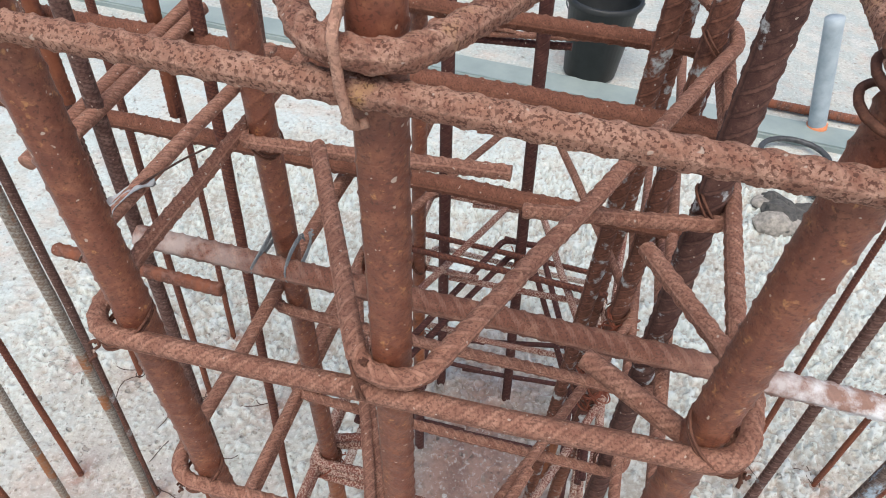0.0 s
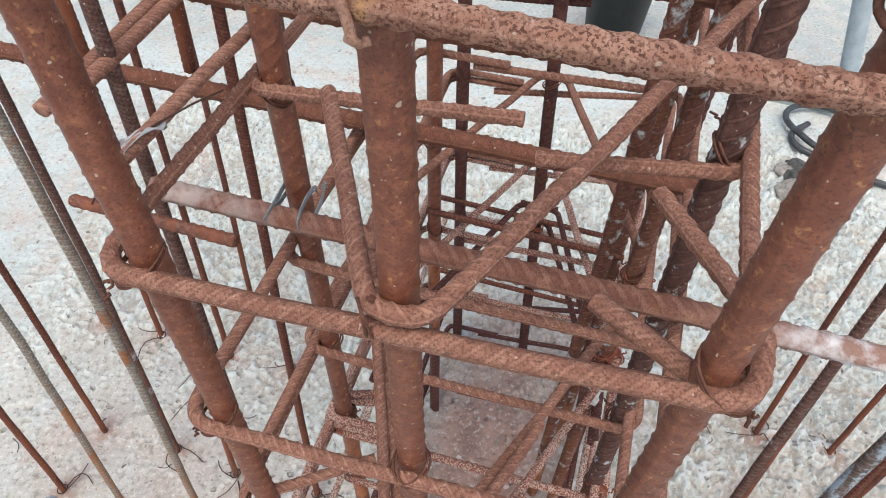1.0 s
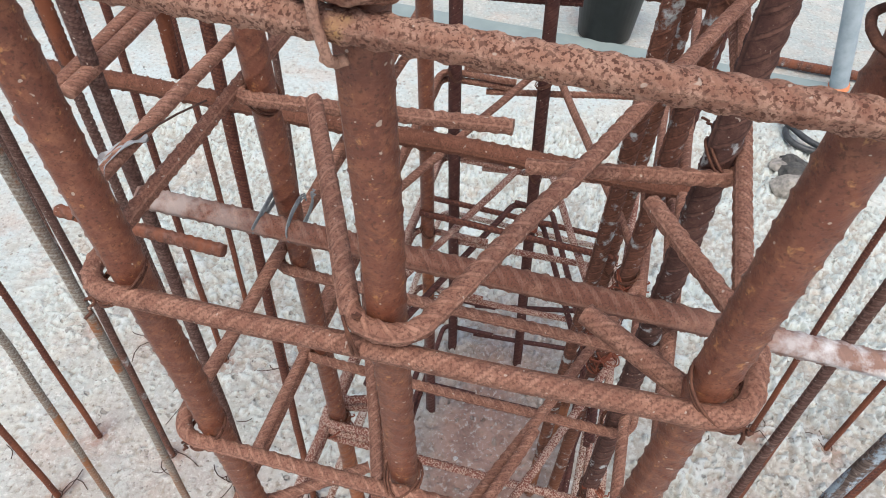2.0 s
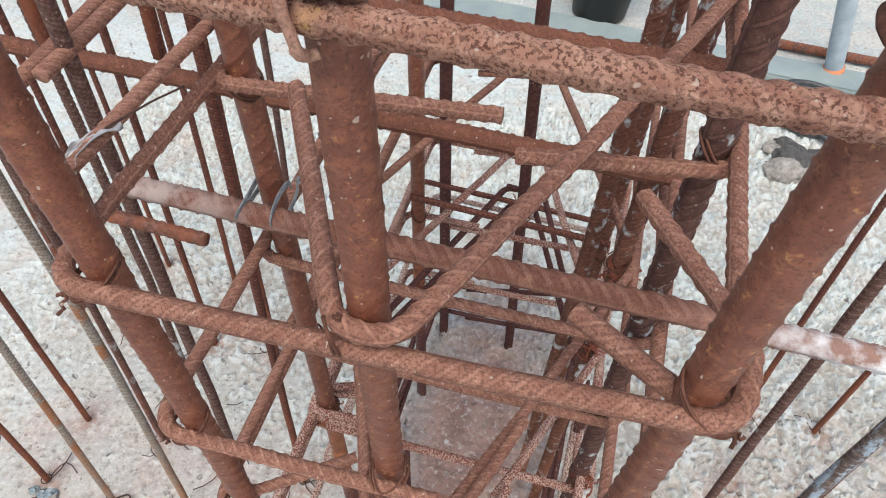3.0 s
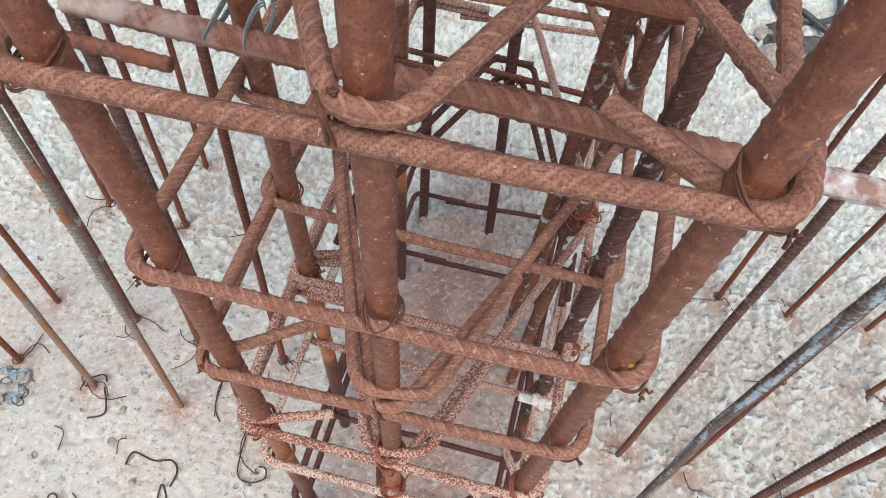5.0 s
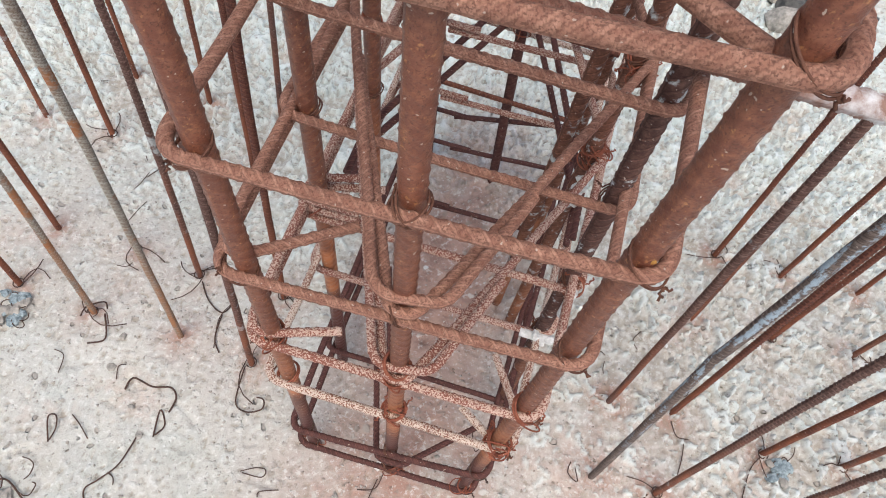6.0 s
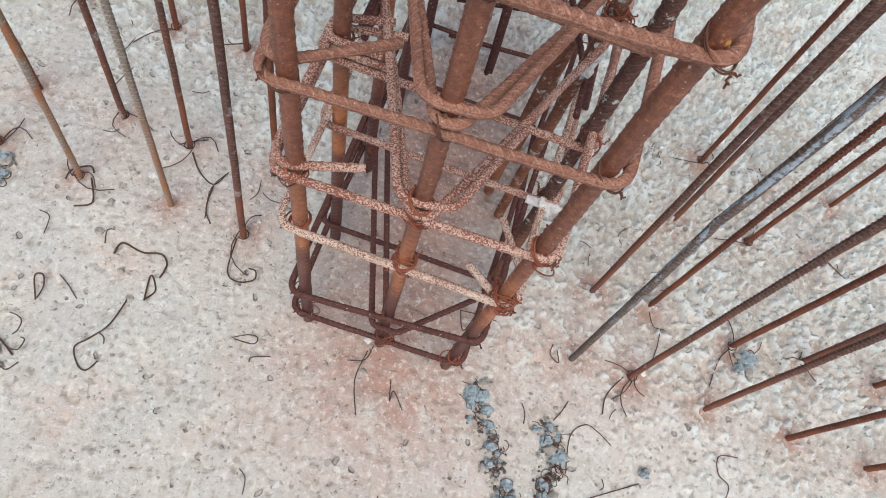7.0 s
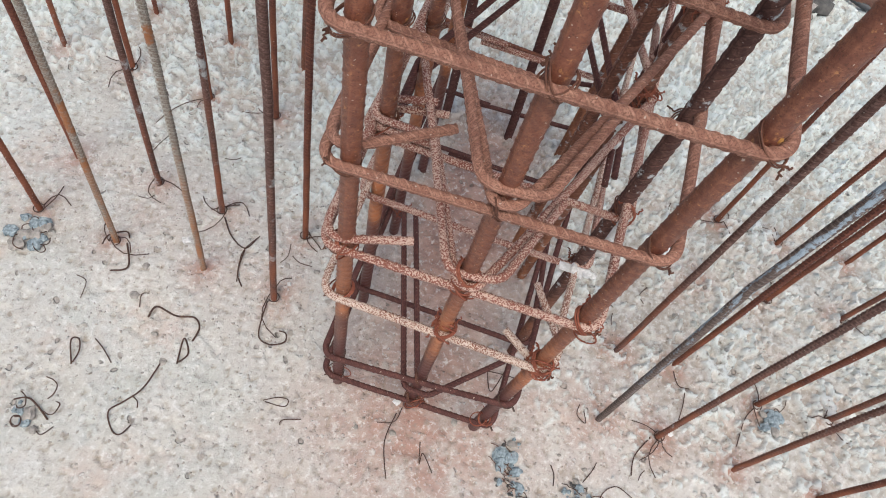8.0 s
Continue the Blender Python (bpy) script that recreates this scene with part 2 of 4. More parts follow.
def rounded(points, radius, closed=False):
    """A polyline with its corners turned into arcs."""
    pts = [Vector(p) for p in points]
    n, out = len(pts), []
    for i, p in enumerate(pts):
        if not closed and i in (0, n - 1):
            out.append(p)
            continue
        a, b = pts[i - 1] - p, pts[(i + 1) % n] - p
        la, lb = a.length, b.length
        a.normalize(), b.normalize()
        ang = a.angle(b)
        cut = min(radius / max(math.tan(ang / 2), 1e-3), la * 0.48, lb * 0.48)
        if cut < 1e-4 or ang > 3.1:
            out.append(p)
            continue
        p0, p1 = p + a * cut, p + b * cut
        for k in range(9):
            t = k / 8
            out.append(p0 * (1 - t) ** 2 + p * 2 * t * (1 - t) + p1 * t * t)
    if closed:
        out.append(out[0].copy())
    return out


def resample(points, step):
    p = np.array([tuple(q) for q in points])
    d = np.r_[0, np.cumsum(np.linalg.norm(np.diff(p, axis=0), axis=1))]
    n = max(3, int(d[-1] / step))
    s = np.linspace(0, d[-1], n)
    return np.stack([np.interp(s, d, p[:, k]) for k in range(3)], 1), s


RIBS = np.zeros(0)


def sweep(points, r, seg=12, step=0.002, pitch=0.0, rib=0.07, wobble=0.0, turn=0.0, skew=0.9, thick=0.16, face=None):
    """A bar along a line: two ridges lengthwise and slanting ribs between them, as on rolled reinforcement. face: where one ridge points at the start."""
    global RIBS
    c, s = resample(points, step)
    n = len(c)
    if wobble:
        ph = rng.uniform(0, 6.28, (3, 3))
        for k in range(3):
            c[:, k] += wobble * sum(np.sin(s * f + ph[k, j]) / (j + 1) for j, f in enumerate((9.0, 23.0, 61.0)))
    tan = np.gradient(c, axis=0)
    tan /= np.linalg.norm(tan, axis=1)[:, None]
    first = np.cross(tan[0], (0.3, 0.9, 0.31)) if face is None else np.array(tuple(face))
    nor = np.empty_like(c)
    v = first / np.linalg.norm(first)
    for i in range(n):
        v = v - tan[i] * (v @ tan[i])
        v = v / math.sqrt(v @ v)
        nor[i] = v
    bi = np.cross(tan, nor)
    th = np.arange(seg) * 2 * math.pi / seg + turn
    rad = np.full((n, seg), r)
    RIBS = np.zeros(0)
    if pitch:
        loc = (th[None, :] - turn) % math.pi
        half = ((th - turn) % (2 * math.pi) >= math.pi)[None, :]
        slant = np.where(half, -1.0, 1.0) * (loc - math.pi / 2) * r * skew
        phase = ((s[:, None] + slant + half * pitch * 0.5) / pitch) % 1.0
        bump_up = np.clip(1.6 - np.abs(phase - 0.5) / thick, 0, 1)
        bump_up *= np.clip(np.sin(loc) * 1.6, 0, 1)
        ridge = np.clip(1 - np.minimum(loc, math.pi - loc) / 0.3, 0, 1)
        RIBS = np.maximum(bump_up, ridge * 0.7)
        rad = r * (1 + rib * (1.25 * bump_up + 1.3 * ridge - 0.35))
    verts = c[:, None, :] + rad[:, :, None] * (np.cos(th)[None, :, None] * nor[:, None, :] + np.sin(th)[None, :, None] * bi[:, None, :])
    idx = np.arange(n * seg).reshape(n, seg)
    a, b = idx[:-1], idx[1:]
    quads = np.stack([a, np.roll(a, -1, 1), np.roll(b, -1, 1), b], 2).reshape(-1, 4)
    return verts.reshape(-1, 3).tolist(), quads.tolist() + [idx[0][::-1].tolist(), idx[-1].tolist()]


def bar_mesh(name, points, r, mat, **kw):
    verts, faces = sweep(points, r, **kw)
    me = mesh_from(name, verts, faces, mat)
    if RIBS.size == len(verts):
        me.attributes.new("rib", "FLOAT", "POINT").data.foreach_set("value", RIBS.ravel().astype(np.float32))
    return me


def joined(name, pieces, mat):
    verts, faces = [], []
    for v, f in pieces:
        k = len(verts)
        verts += v
        faces += [[i + k for i in q] for q in f]
    return mesh_from(name, verts, faces, mat)


def ring_wire(centre, axis, ra, rb, up, loops=2.2, r=0.0008, tail=0.02, seed=0):
    """Tie wire wound round a crossing, with a twisted tail. axis: what it winds round; up: its long side."""
    g = np.random.default_rng(seed)
    ax = Vector(axis).normalized()
    u1 = (Vector(up) - ax * Vector(up).dot(ax)).normalized()
    u2 = ax.cross(u1)
    pts = []
    n = int(loops * 14)
    for i in range(n + 1):
        t = i / 14 * 2 * math.pi
        k = (i / n - 0.5) * 0.006
        pts.append(Vector(centre) + u1 * ra * math.cos(t) + u2 * rb * math.sin(t) + ax * (k + 0.003 * math.sin(t)))
    end = pts[-1]
    d = (u1 + Vector(g.uniform(-0.7, 0.7, 3))).normalized()
    for i in range(1, 7):
        t = i / 6
        pts.append(end + d * tail * t + Vector((0.0016 * math.cos(t * 15), 0.0016 * math.sin(t * 15), 0)))
    return sweep(pts, r, seg=5, step=0.0022)


# ---- ground ----
# feet of the starter bars: a, b and their coat
DOWELS = ((-0.269, 0.096, 1), (-0.398, 0.103, 2), (-0.553, 0.099, 2), (-0.693, 0.109, 0),
                   (-0.265, 0.225, 0), (-0.418, 0.218, 1), (-0.542, 0.230, 1), (-0.69, 0.225, 0),
                   (-0.414, 0.447, 0), (-0.545, 0.437, 0), (-0.703, 0.443, 0), (-0.84, 0.44, 1),
                   (-0.41, 0.579, 1), (-0.567, 0.582, 0), (-0.732, 0.591, 0),
                   (0.323, 0.081, 3), (0.430, 0.087, 1), (0.571, 0.076, 1), (0.727, 0.075, 0), (0.877, 0.069, 0),
                   (0.330, 0.212, 1), (0.442, 0.226, 0), (0.603, 0.202, 0), (0.741, 0.221, 1), (0.889, 0.225, 0),
                   (0.459, 0.417, 1), (0.611, 0.423, 0), (0.767, 0.438, 1),
                   (0.494, 0.569, 0), (0.628, 0.567, 0), (0.783, 0.577, 0))


def wavy(x, y, f, k):
    """Smooth uneven field of about one wave each 1/f metres."""
    out = np.empty(x.shape)
    flat = out.ravel()
    for i, (px, py) in enumerate(zip(x.ravel(), y.ravel())):
        flat[i] = noise.noise((px * f, py * f, k))
    return out


def ground():
    def build(nt, nodes, links, bsdf):
        tc = nt.nodes.new("ShaderNodeTexCoord")
        sep = nt.nodes.new("ShaderNodeSeparateXYZ")
        links.new(tc.outputs["Object"], sep.inputs[0])
        big = noise_tex(nt, 2.2, 6.0, 0.6)
        side = product(nt, sep.outputs["X"], product(nt, big, 0.9), "ADD")
        # greenish cream beside the cage, pinkish cream on its other side, whiter behind
        col = blend(nt, steps(nt, side, 0.1, 1.2), (0.49, 0.477, 0.435), (0.595, 0.592, 0.553))
        far = product(nt, sep.outputs["Y"], product(nt, big, 0.9), "ADD")
        col = blend(nt, steps(nt, far, 0.6, 1.5), col, (0.52, 0.59, 0.578))
        # smooth greyer floor past the cement strip
        col = blend(nt, steps(nt, sep.outputs["Y"], 1.8, 1.95), col, (0.42, 0.47, 0.455))
        mott = noise_tex(nt, 11.0, 7.0, 0.62)
        col = blend(nt, product(nt, steps(nt, mott, 0.48, 0.56), 0.6), col, (0.537, 0.524, 0.468))
        grey = noise_tex(nt, 24.0, 6.0, 0.66)
        col = blend(nt, product(nt, steps(nt, grey, 0.54, 0.64), 0.45), col, (0.37, 0.35, 0.3))
        pink = noise_tex(nt, 6.5, 8.0, 0.68)
        col = blend(nt, product(nt, steps(nt, pink, 0.54, 0.64), 0.4), col, (0.52, 0.37, 0.29))
        blue = noise_tex(nt, 4.3, 8.0, 0.7)
        col = blend(nt, product(nt, steps(nt, blue, 0.50, 0.62), 0.5), col, (0.42, 0.46, 0.425))
        pale = noise_tex(nt, 5.1, 7.0, 0.7)
        col = blend(nt, product(nt, steps(nt, pale, 0.57, 0.66), 0.7), col, (0.6, 0.6, 0.56))
        # rust washed out round the cage and the starter bars, and the stained joint inside
        stain = nodes.new("ShaderNodeAttribute")
        stain.attribute_name = "stain"
        seep = product(nt, stain.outputs["Fac"], steps(nt, noise_tex(nt, 17.0, 7.0, 0.72), 0.32, 0.56))
        col = blend(nt, product(nt, seep, 0.85), col, (0.35, 0.185, 0.135))
        # pale crumbs of mortar on the slab; tan hollows between them, with shade painted in
        mortar = nodes.new("ShaderNodeAttribute")
        mortar.attribute_name = "crumb"
        col = blend(nt, product(nt, mortar.outputs["Fac"], 0.65), col, (0.66, 0.73, 0.71))
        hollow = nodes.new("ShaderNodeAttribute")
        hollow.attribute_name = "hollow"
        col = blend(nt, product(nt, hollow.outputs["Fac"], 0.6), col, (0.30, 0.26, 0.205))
        joint = nodes.new("ShaderNodeAttribute")
        joint.attribute_name = "joint"
        col = blend(nt, product(nt, joint.outputs["Fac"], 0.85), col, blend(nt, steps(nt, grey, 0.42, 0.6), (0.41, 0.24, 0.185), (0.26, 0.135, 0.105)))
        grit = noise_tex(nt, 95.0, 7.0, 0.74)
        col = blend(nt, product(nt, steps(nt, grit, 0.54, 0.62), 0.5), col, (0.74, 0.75, 0.72))
        col = blend(nt, product(nt, steps(nt, grit, 0.45, 0.37), 0.55), col, (0.25, 0.22, 0.19))

        def cells(scale, jitter):
            vor = nt.nodes.new("ShaderNodeTexVoronoi")
            vor.inputs["Scale"].default_value, vor.inputs["Randomness"].default_value = scale, jitter
            warp = nt.nodes.new("ShaderNodeVectorMath")
            warp.operation = "MULTIPLY_ADD"
            nz = nt.nodes.new("ShaderNodeTexNoise")
            nz.inputs["Scale"].default_value = scale * 0.9
            nz.inputs["Detail"].default_value = 4.0
            links.new(tc.outputs["Object"], nz.inputs["Vector"])
            links.new(nz.outputs["Color"], warp.inputs[0])
            warp.inputs[1].default_value = (1.1 / scale, 1.1 / scale, 0.0)
            links.new(tc.outputs["Object"], warp.inputs[2])
            links.new(warp.outputs[0], vor.inputs["Vector"])
            rgb = nt.nodes.new("ShaderNodeSeparateColor")
            links.new(vor.outputs["Color"], rgb.inputs[0])
            return vor.outputs["Distance"], rgb.outputs[0], rgb.outputs[1]
        # stones of the mix that lie bare, splashes and small blow-holes
        d1, pick1, tone1 = cells(60.0, 1.0)
        stone = product(nt, steps(nt, d1, 0.4, 0.2), steps(nt, pick1, 0.80, 0.82))
        col = blend(nt, product(nt, stone, 0.7), col, blend(nt, steps(nt, tone1, 0.35, 0.65), (0.3, 0.26, 0.22), (0.616, 0.616, 0.576)))
        d2, pick2, tone2 = cells(150.0, 1.0)
        chip = product(nt, steps(nt, d2, 0.42, 0.22), steps(nt, pick2, 0.8, 0.82))
        col = blend(nt, product(nt, chip, 0.6), col, blend(nt, steps(nt, tone2, 0.3, 0.7), (0.27, 0.22, 0.18), (0.632, 0.632, 0.6)))
        d3, pick3, tone3 = cells(40.0, 1.0)
        hole = product(nt, steps(nt, d3, 0.2, 0.14), steps(nt, pick3, 0.82, 0.84))
        col = blend(nt, product(nt, hole, 0.6), col, (0.3, 0.26, 0.22))
        links.new(col, bsdf.inputs["Base Color"])
        bsdf.inputs["Roughness"].default_value = 0.9
        h = product(nt, product(nt, grit, 0.55), product(nt, product(nt, stone, 0.25), product(nt, chip, 0.3), "ADD"), "ADD")
        bumped(nt, bsdf, product(nt, h, product(nt, hole, -1.4), "ADD"), 1.0, 0.0055)
    mat = material("rough_cast_concrete", build)
    xs = np.unique(np.r_[-40, -15, -7, -4, -2.4, np.arange(-1.7, -0.85, 0.012), np.arange(-0.85, 1.1, 0.0036), np.arange(1.1, 2.2, 0.014), 3, 5, 8, 15, 40])
    ys = np.unique(np.r_[-40, -15, -7, -3, -1.2, np.arange(-0.6, -0.22, 0.02), np.arange(-0.22, 1.0, 0.0037), np.arange(1.0, 1.76, 0.0065), np.arange(1.76, 2.6, 0.03), 3, 4, 6, 15, 40])
    gx, gy = np.meshgrid(xs, ys)
    a = (gx - ORIGIN.x) * AX.x + (gy - ORIGIN.y) * AX.y
    b = (gx - ORIGIN.x) * BX.x + (gy - ORIGIN.y) * BX.y
    near = np.clip((gx + 1.0) / 0.2, 0, 1) * np.clip((1.25 - gx) / 0.2, 0, 1) * np.clip((gy + 0.3) / 0.1, 0, 1) * np.clip((1.72 - gy) / 0.2, 0, 1)
    # cast mortar stands in crisp crumbs behind and beside the cage; the front is trowelled
    rough = np.clip((b - 0.06 + 0.35 * np.clip(a, -0.35, 0.7)) / 0.4, 0.0, 1.0)
    two, low = wavy(gx, gy, 34, 2.0), wavy(gx, gy, 5, 7.0)
    one = wavy(gx + 0.01 * two, gy + 0.008 * wavy(gx, gy, 60, 4.0), 104, 0.3) * 0.7 + wavy(gx, gy, 34, 9.3) * 0.38 + wavy(gx, gy, 9, 3.3) * 0.3
    inside = np.clip(1.6 - np.hypot(a * 1.8, (b - 0.3) * 0.78) / 0.2, 0, 1)
    rough = rough * (1 - 0.8 * inside)
    crumb = np.clip((one - 0.3 + 0.19 * rough) / 0.1, 0, 1) * (0.0018 + 0.011 * rough)
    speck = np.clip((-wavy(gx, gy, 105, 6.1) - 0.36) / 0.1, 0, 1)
    # mask of low spots and pits that get the tan and painted shade
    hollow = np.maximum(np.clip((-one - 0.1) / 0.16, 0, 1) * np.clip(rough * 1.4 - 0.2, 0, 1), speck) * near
    ridge = np.clip((two - 0.05) / 0.35, 0, 1) * 0.0022 * rough
    dent = -np.clip((-two - 0.34) / 0.1, 0, 1) * 0.0035
    z = (crumb + ridge + dent - speck * 0.003 + low * 0.003) * near
    stain = 1.0 * np.exp(-((gx - 0.09) ** 2 + (gy - 0.17) ** 2) / 0.18 ** 2) + 0.22 * np.exp(-((gx - 0.42) ** 2 + (gy - 0.26) ** 2) / 0.24 ** 2)
    for da, db, kind in DOWELS:
        d = np.hypot(a - da, b - db)
        stain += (1.0 if da > 0 else 0.6) * np.exp(-(d / 0.026) ** 2) + 0.42 * np.exp(-(d / 0.065) ** 2)
    joint = np.clip(1.35 - np.hypot(a * 1.9, (b - 0.36) * 0.78) / 0.29 + 0.25 * wavy(gx, gy, 22, 5.0), 0, 1) * near
    n, m = gx.shape
    verts = np.stack([gx, gy, z], 2).reshape(-1, 3)
    idx = np.arange(n * m).reshape(n, m)
    faces = np.stack([idx[:-1, :-1], idx[:-1, 1:], idx[1:, 1:], idx[1:, :-1]], 2).reshape(-1, 4)
    me = mesh_from("ground", verts.tolist(), faces.tolist(), mat)
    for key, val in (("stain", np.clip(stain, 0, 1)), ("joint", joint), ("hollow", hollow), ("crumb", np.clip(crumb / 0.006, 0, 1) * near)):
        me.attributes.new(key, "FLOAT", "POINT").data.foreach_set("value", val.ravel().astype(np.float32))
    tagged(new("ground", me), "pale rough concrete slab with exposed aggregate and rust stains", "concrete slab", kind="structure")


ground()

# ---- the column cage ----
R_BAR, R_TIE = 0.0083, 0.0044
cage = thing("rebar_column_cage", "rusty reinforcement cage of ribbed bars and stirrups standing in concrete", "rebar cage", place=tuple(at(0, 0.296)))
cage_inv = cage.matrix_basis.inverted()

# foot a, lean per metre, b, material
BARS = {
    "L": (-0.118, -0.019, 0.0, RUST_BAR), "M": (0.004, -0.0205, 0.0, RUST_BAR), "R": (0.118, -0.010, 0.0, RUST_BAR),
    "L2": (-0.127, -0.018, 0.148, RUST_BAR), "R2": (0.148, -0.032, 0.148, DARK_SPLASHED),
    "L3": (-0.120, -0.018, 0.296, RUST_BAR), "R3": (0.130, -0.012, 0.296, RUST_SPLASHED),
    "L4": (-0.112, -0.018, 0.444, RUST_BAR), "R4": (0.128, -0.012, 0.444, RUST_SPLASHED),
    "L5": (-0.106, -0.030, 0.592, RUST_PURPLE), "M5": (0.030, -0.055, 0.592, RUST_PURPLE), "R5": (0.140, -0.010, 0.592, RUST_SPLASHED), "R6": (0.100, -0.008, 0.335, RUST_SPLASHED), "R7": (0.152, -0.012, 0.395, RUST_PURPLE),
}


def foot(k, z):
    a, lean, b, _ = BARS[k]
    return a + lean * z, b


def cage_part(name, points, r, mat, label="", **kw):
    me = bar_mesh(name, [Vector(p) - cage.location for p in points], r, mat, **kw)
    return part(name, me, cage, label)


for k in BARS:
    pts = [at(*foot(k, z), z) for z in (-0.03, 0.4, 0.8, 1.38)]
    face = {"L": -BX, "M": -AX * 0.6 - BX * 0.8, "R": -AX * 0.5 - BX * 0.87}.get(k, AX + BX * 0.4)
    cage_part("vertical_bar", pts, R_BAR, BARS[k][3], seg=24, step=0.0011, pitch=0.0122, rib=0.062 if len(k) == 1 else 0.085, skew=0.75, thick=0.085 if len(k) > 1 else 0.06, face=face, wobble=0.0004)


def hoop(z, front, back, mat, hook="", tail=0.062, slope=0.0, name="stirrup", rib=0.105, wide=0.009, turn_in=0.03):
    """A closed stirrup outside the bars between two rows, with hooked ends at one front corner."""
    o = R_BAR + R_TIE
    lf, rf = ("L", "R") if front == 0 else ("L2", "R2")
    lb, rb = ("L5", "R5") if back == 4 else ("L4", "R4")
    la, fv = foot(lf, z)
    ra = foot(rf, z)[0]
    lba, bv = foot(lb, z)
    rba = foot(rb, z)[0]
    y0, y1 = fv - o, bv + o
    la, lba, ra, rba = la - wide, lba - wide, ra + 0.2 * wide, rba + 0.2 * wide
    c = [(la - o, y0, z), (ra + o, y0, z + slope), (rba + o, y1, z + slope), (lba - o, y1, z)]
    if hook == "R":
        line = [(ra - 0.028, y0 + 0.105, z + slope), (ra + 0.017, y0 + 0.036, z + slope), c[1], c[0], c[3], c[2], (ra + o, y0, z + slope - 0.011), (ra - tail + 0.012, y0 + 0.038, z + slope - 0.008)]
    elif hook == "L":
        line = [(lba + 0.09, y1, z + 0.0105), (lba - o, y1, z + 0.011), (la - o, y0, z + 0.010), (la + tail + 0.009, y0 + turn_in, z + 0.012)]
        hoop(z, front, back, mat, "", tail, slope, name, rib, wide)
    else:
        line = [(lba + 0.09, y1, z), c[3], c[0], c[1], c[2], (lba + 0.05, y1 + 0.001, z - 0.0105)]
    pts = rounded([at(*p) for p in line], 0.021)
    return cage_part(name, pts, R_TIE, mat, seg=20, step=0.0010, pitch=0.0088, rib=rib, skew=0.95, thick=0.11, wobble=0.0006, face=BX + Vector((0, 0, -0.25 if hook == "R" else 0.25)))


# levels of the full stirrups, downwards
hoop(1.0805, 0, 4, RUST_STIRRUP_NEAR, rib=0.11, wide=0.004)
hoop(0.931, 0, 4, RUST_STIRRUP, "R", slope=0.02)
hoop(0.787, 0, 4, RUST_STIRRUP, slope=0.02)
hoop(0.643, 0, 4, RUST_STIRRUP, "L", slope=0.026, tail=0.07, turn_in=0.064)
hoop(0.503, 0, 4, SPECKLED, "L", slope=0.014)
hoop(0.384, 0, 4, SPECKLED_PALE, "R", slope=-0.010)
hoop(0.153, 0, 4, RUST_PURPLE, slope=0.056)
hoop(0.060, 0, 4, RUST_PURPLE, slope=0.018)
# inner stirrups between the second and the fourth row
hoop(0.772, 1, 3, RUST_STIRRUP)
hoop(0.650, 1, 3, RUST_STIRRUP)
hoop(0.494, 1, 3, SPECKLED)
hoop(0.366, 1, 3, SPECKLED)
hoop(0.075, 1, 3, RUST_PURPLE)


def diamond(z, mat, legs="closed", drop=0.0, rib=0.105, spread=0.073, head=(0.008, 0.011)):
    """A tie laid round the middle front bar and out to the third row."""
    o = R_BAR + R_TIE
    m, l3, r3, m5 = foot("M", z), foot("L3", z), foot("R3", z), foot("M5", z)
    if legs == "closed":
        line = [(l3[0] + 0.02, l3[1] - 0.09, z - 0.008), (m[0] - head[0], m[1] - o - 0.001, z), (m[0] + head[1], m[1] - o - 0.001, z), (r3[0] + o, r3[1] - 0.01, z + drop), (r3[0] + o, r3[1] + 0.012, z + drop),
                (m5[0] + 0.017, m5[1] + o, z), (m5[0] - 0.017, m5[1] + o, z), (l3[0] - o, l3[1] + 0.012, z), (l3[0] - o, l3[1] - 0.012, z), (m[0] - 0.02, m[1] - o + 0.002, z + 0.0105), (m[0] + 0.03, m[1] - 0.002, z + 0.0105), (m[0] + 0.07, m[1] + 0.105, z + 0.0105)]
    else:
        line = [(m[0] - spread, 0.118, z), (m[0] - head[0], m[1] - o - 0.001, z), (m[0] + head[1], m[1] - o - 0.001, z), (r3[0] + o, r3[1] - 0.012, z + drop), (r3[0] + o + 0.001, r3[1] + 0.013, z + drop), (m5[0] + 0.017, m5[1] + o, z + drop)]
    pts = rounded([at(*p) for p in line], 0.021)
    return cage_part("diamond_tie", pts, R_TIE, mat, seg=20, step=0.0010, pitch=0.0088, rib=rib, skew=0.95, thick=0.11, wobble=0.0007, face=-AX + Vector((0, 0, 0.3)))


diamond(1.0915, RUST_STIRRUP_NEAR, "open", rib=0.11, spread=0.1, head=(0.012, 0.011))
diamond(0.953, RUST_STIRRUP, "open", drop=0.012, spread=0.079, head=(0.008, 0.014))
diamond(0.671, RUST_STIRRUP)
diamond(0.522, SPECKLED)
# at the foot: two legs towards the third bar, one short leg inwards
z = 0.13
m, l3 = foot("M", z), foot("L3", z)
o = R_BAR + R_TIE
cage_part("diamond_tie", rounded([at(l3[0] + 0.012, l3[1] - 0.02, z), at(m[0] - 0.018, m[1] - o, z), at(m[0] + 0.02, m[1] - o, z), at(m[0] + 0.115, m[1] + 0.075, z + 0.004)], 0.016), R_TIE, RUST_PURPLE, seg=12, step=0.0016, pitch=0.0072, rib=0.1)
cage_part("diamond_tie", rounded([at(l3[0] + 0.032, l3[1] - 0.02, z + 0.004), at(m[0] - 0.005, m[1] + 0.012, z + 0.004)], 0.016), R_TIE, RUST_PURPLE, seg=12, step=0.0016, pitch=0.0072, rib=0.1)

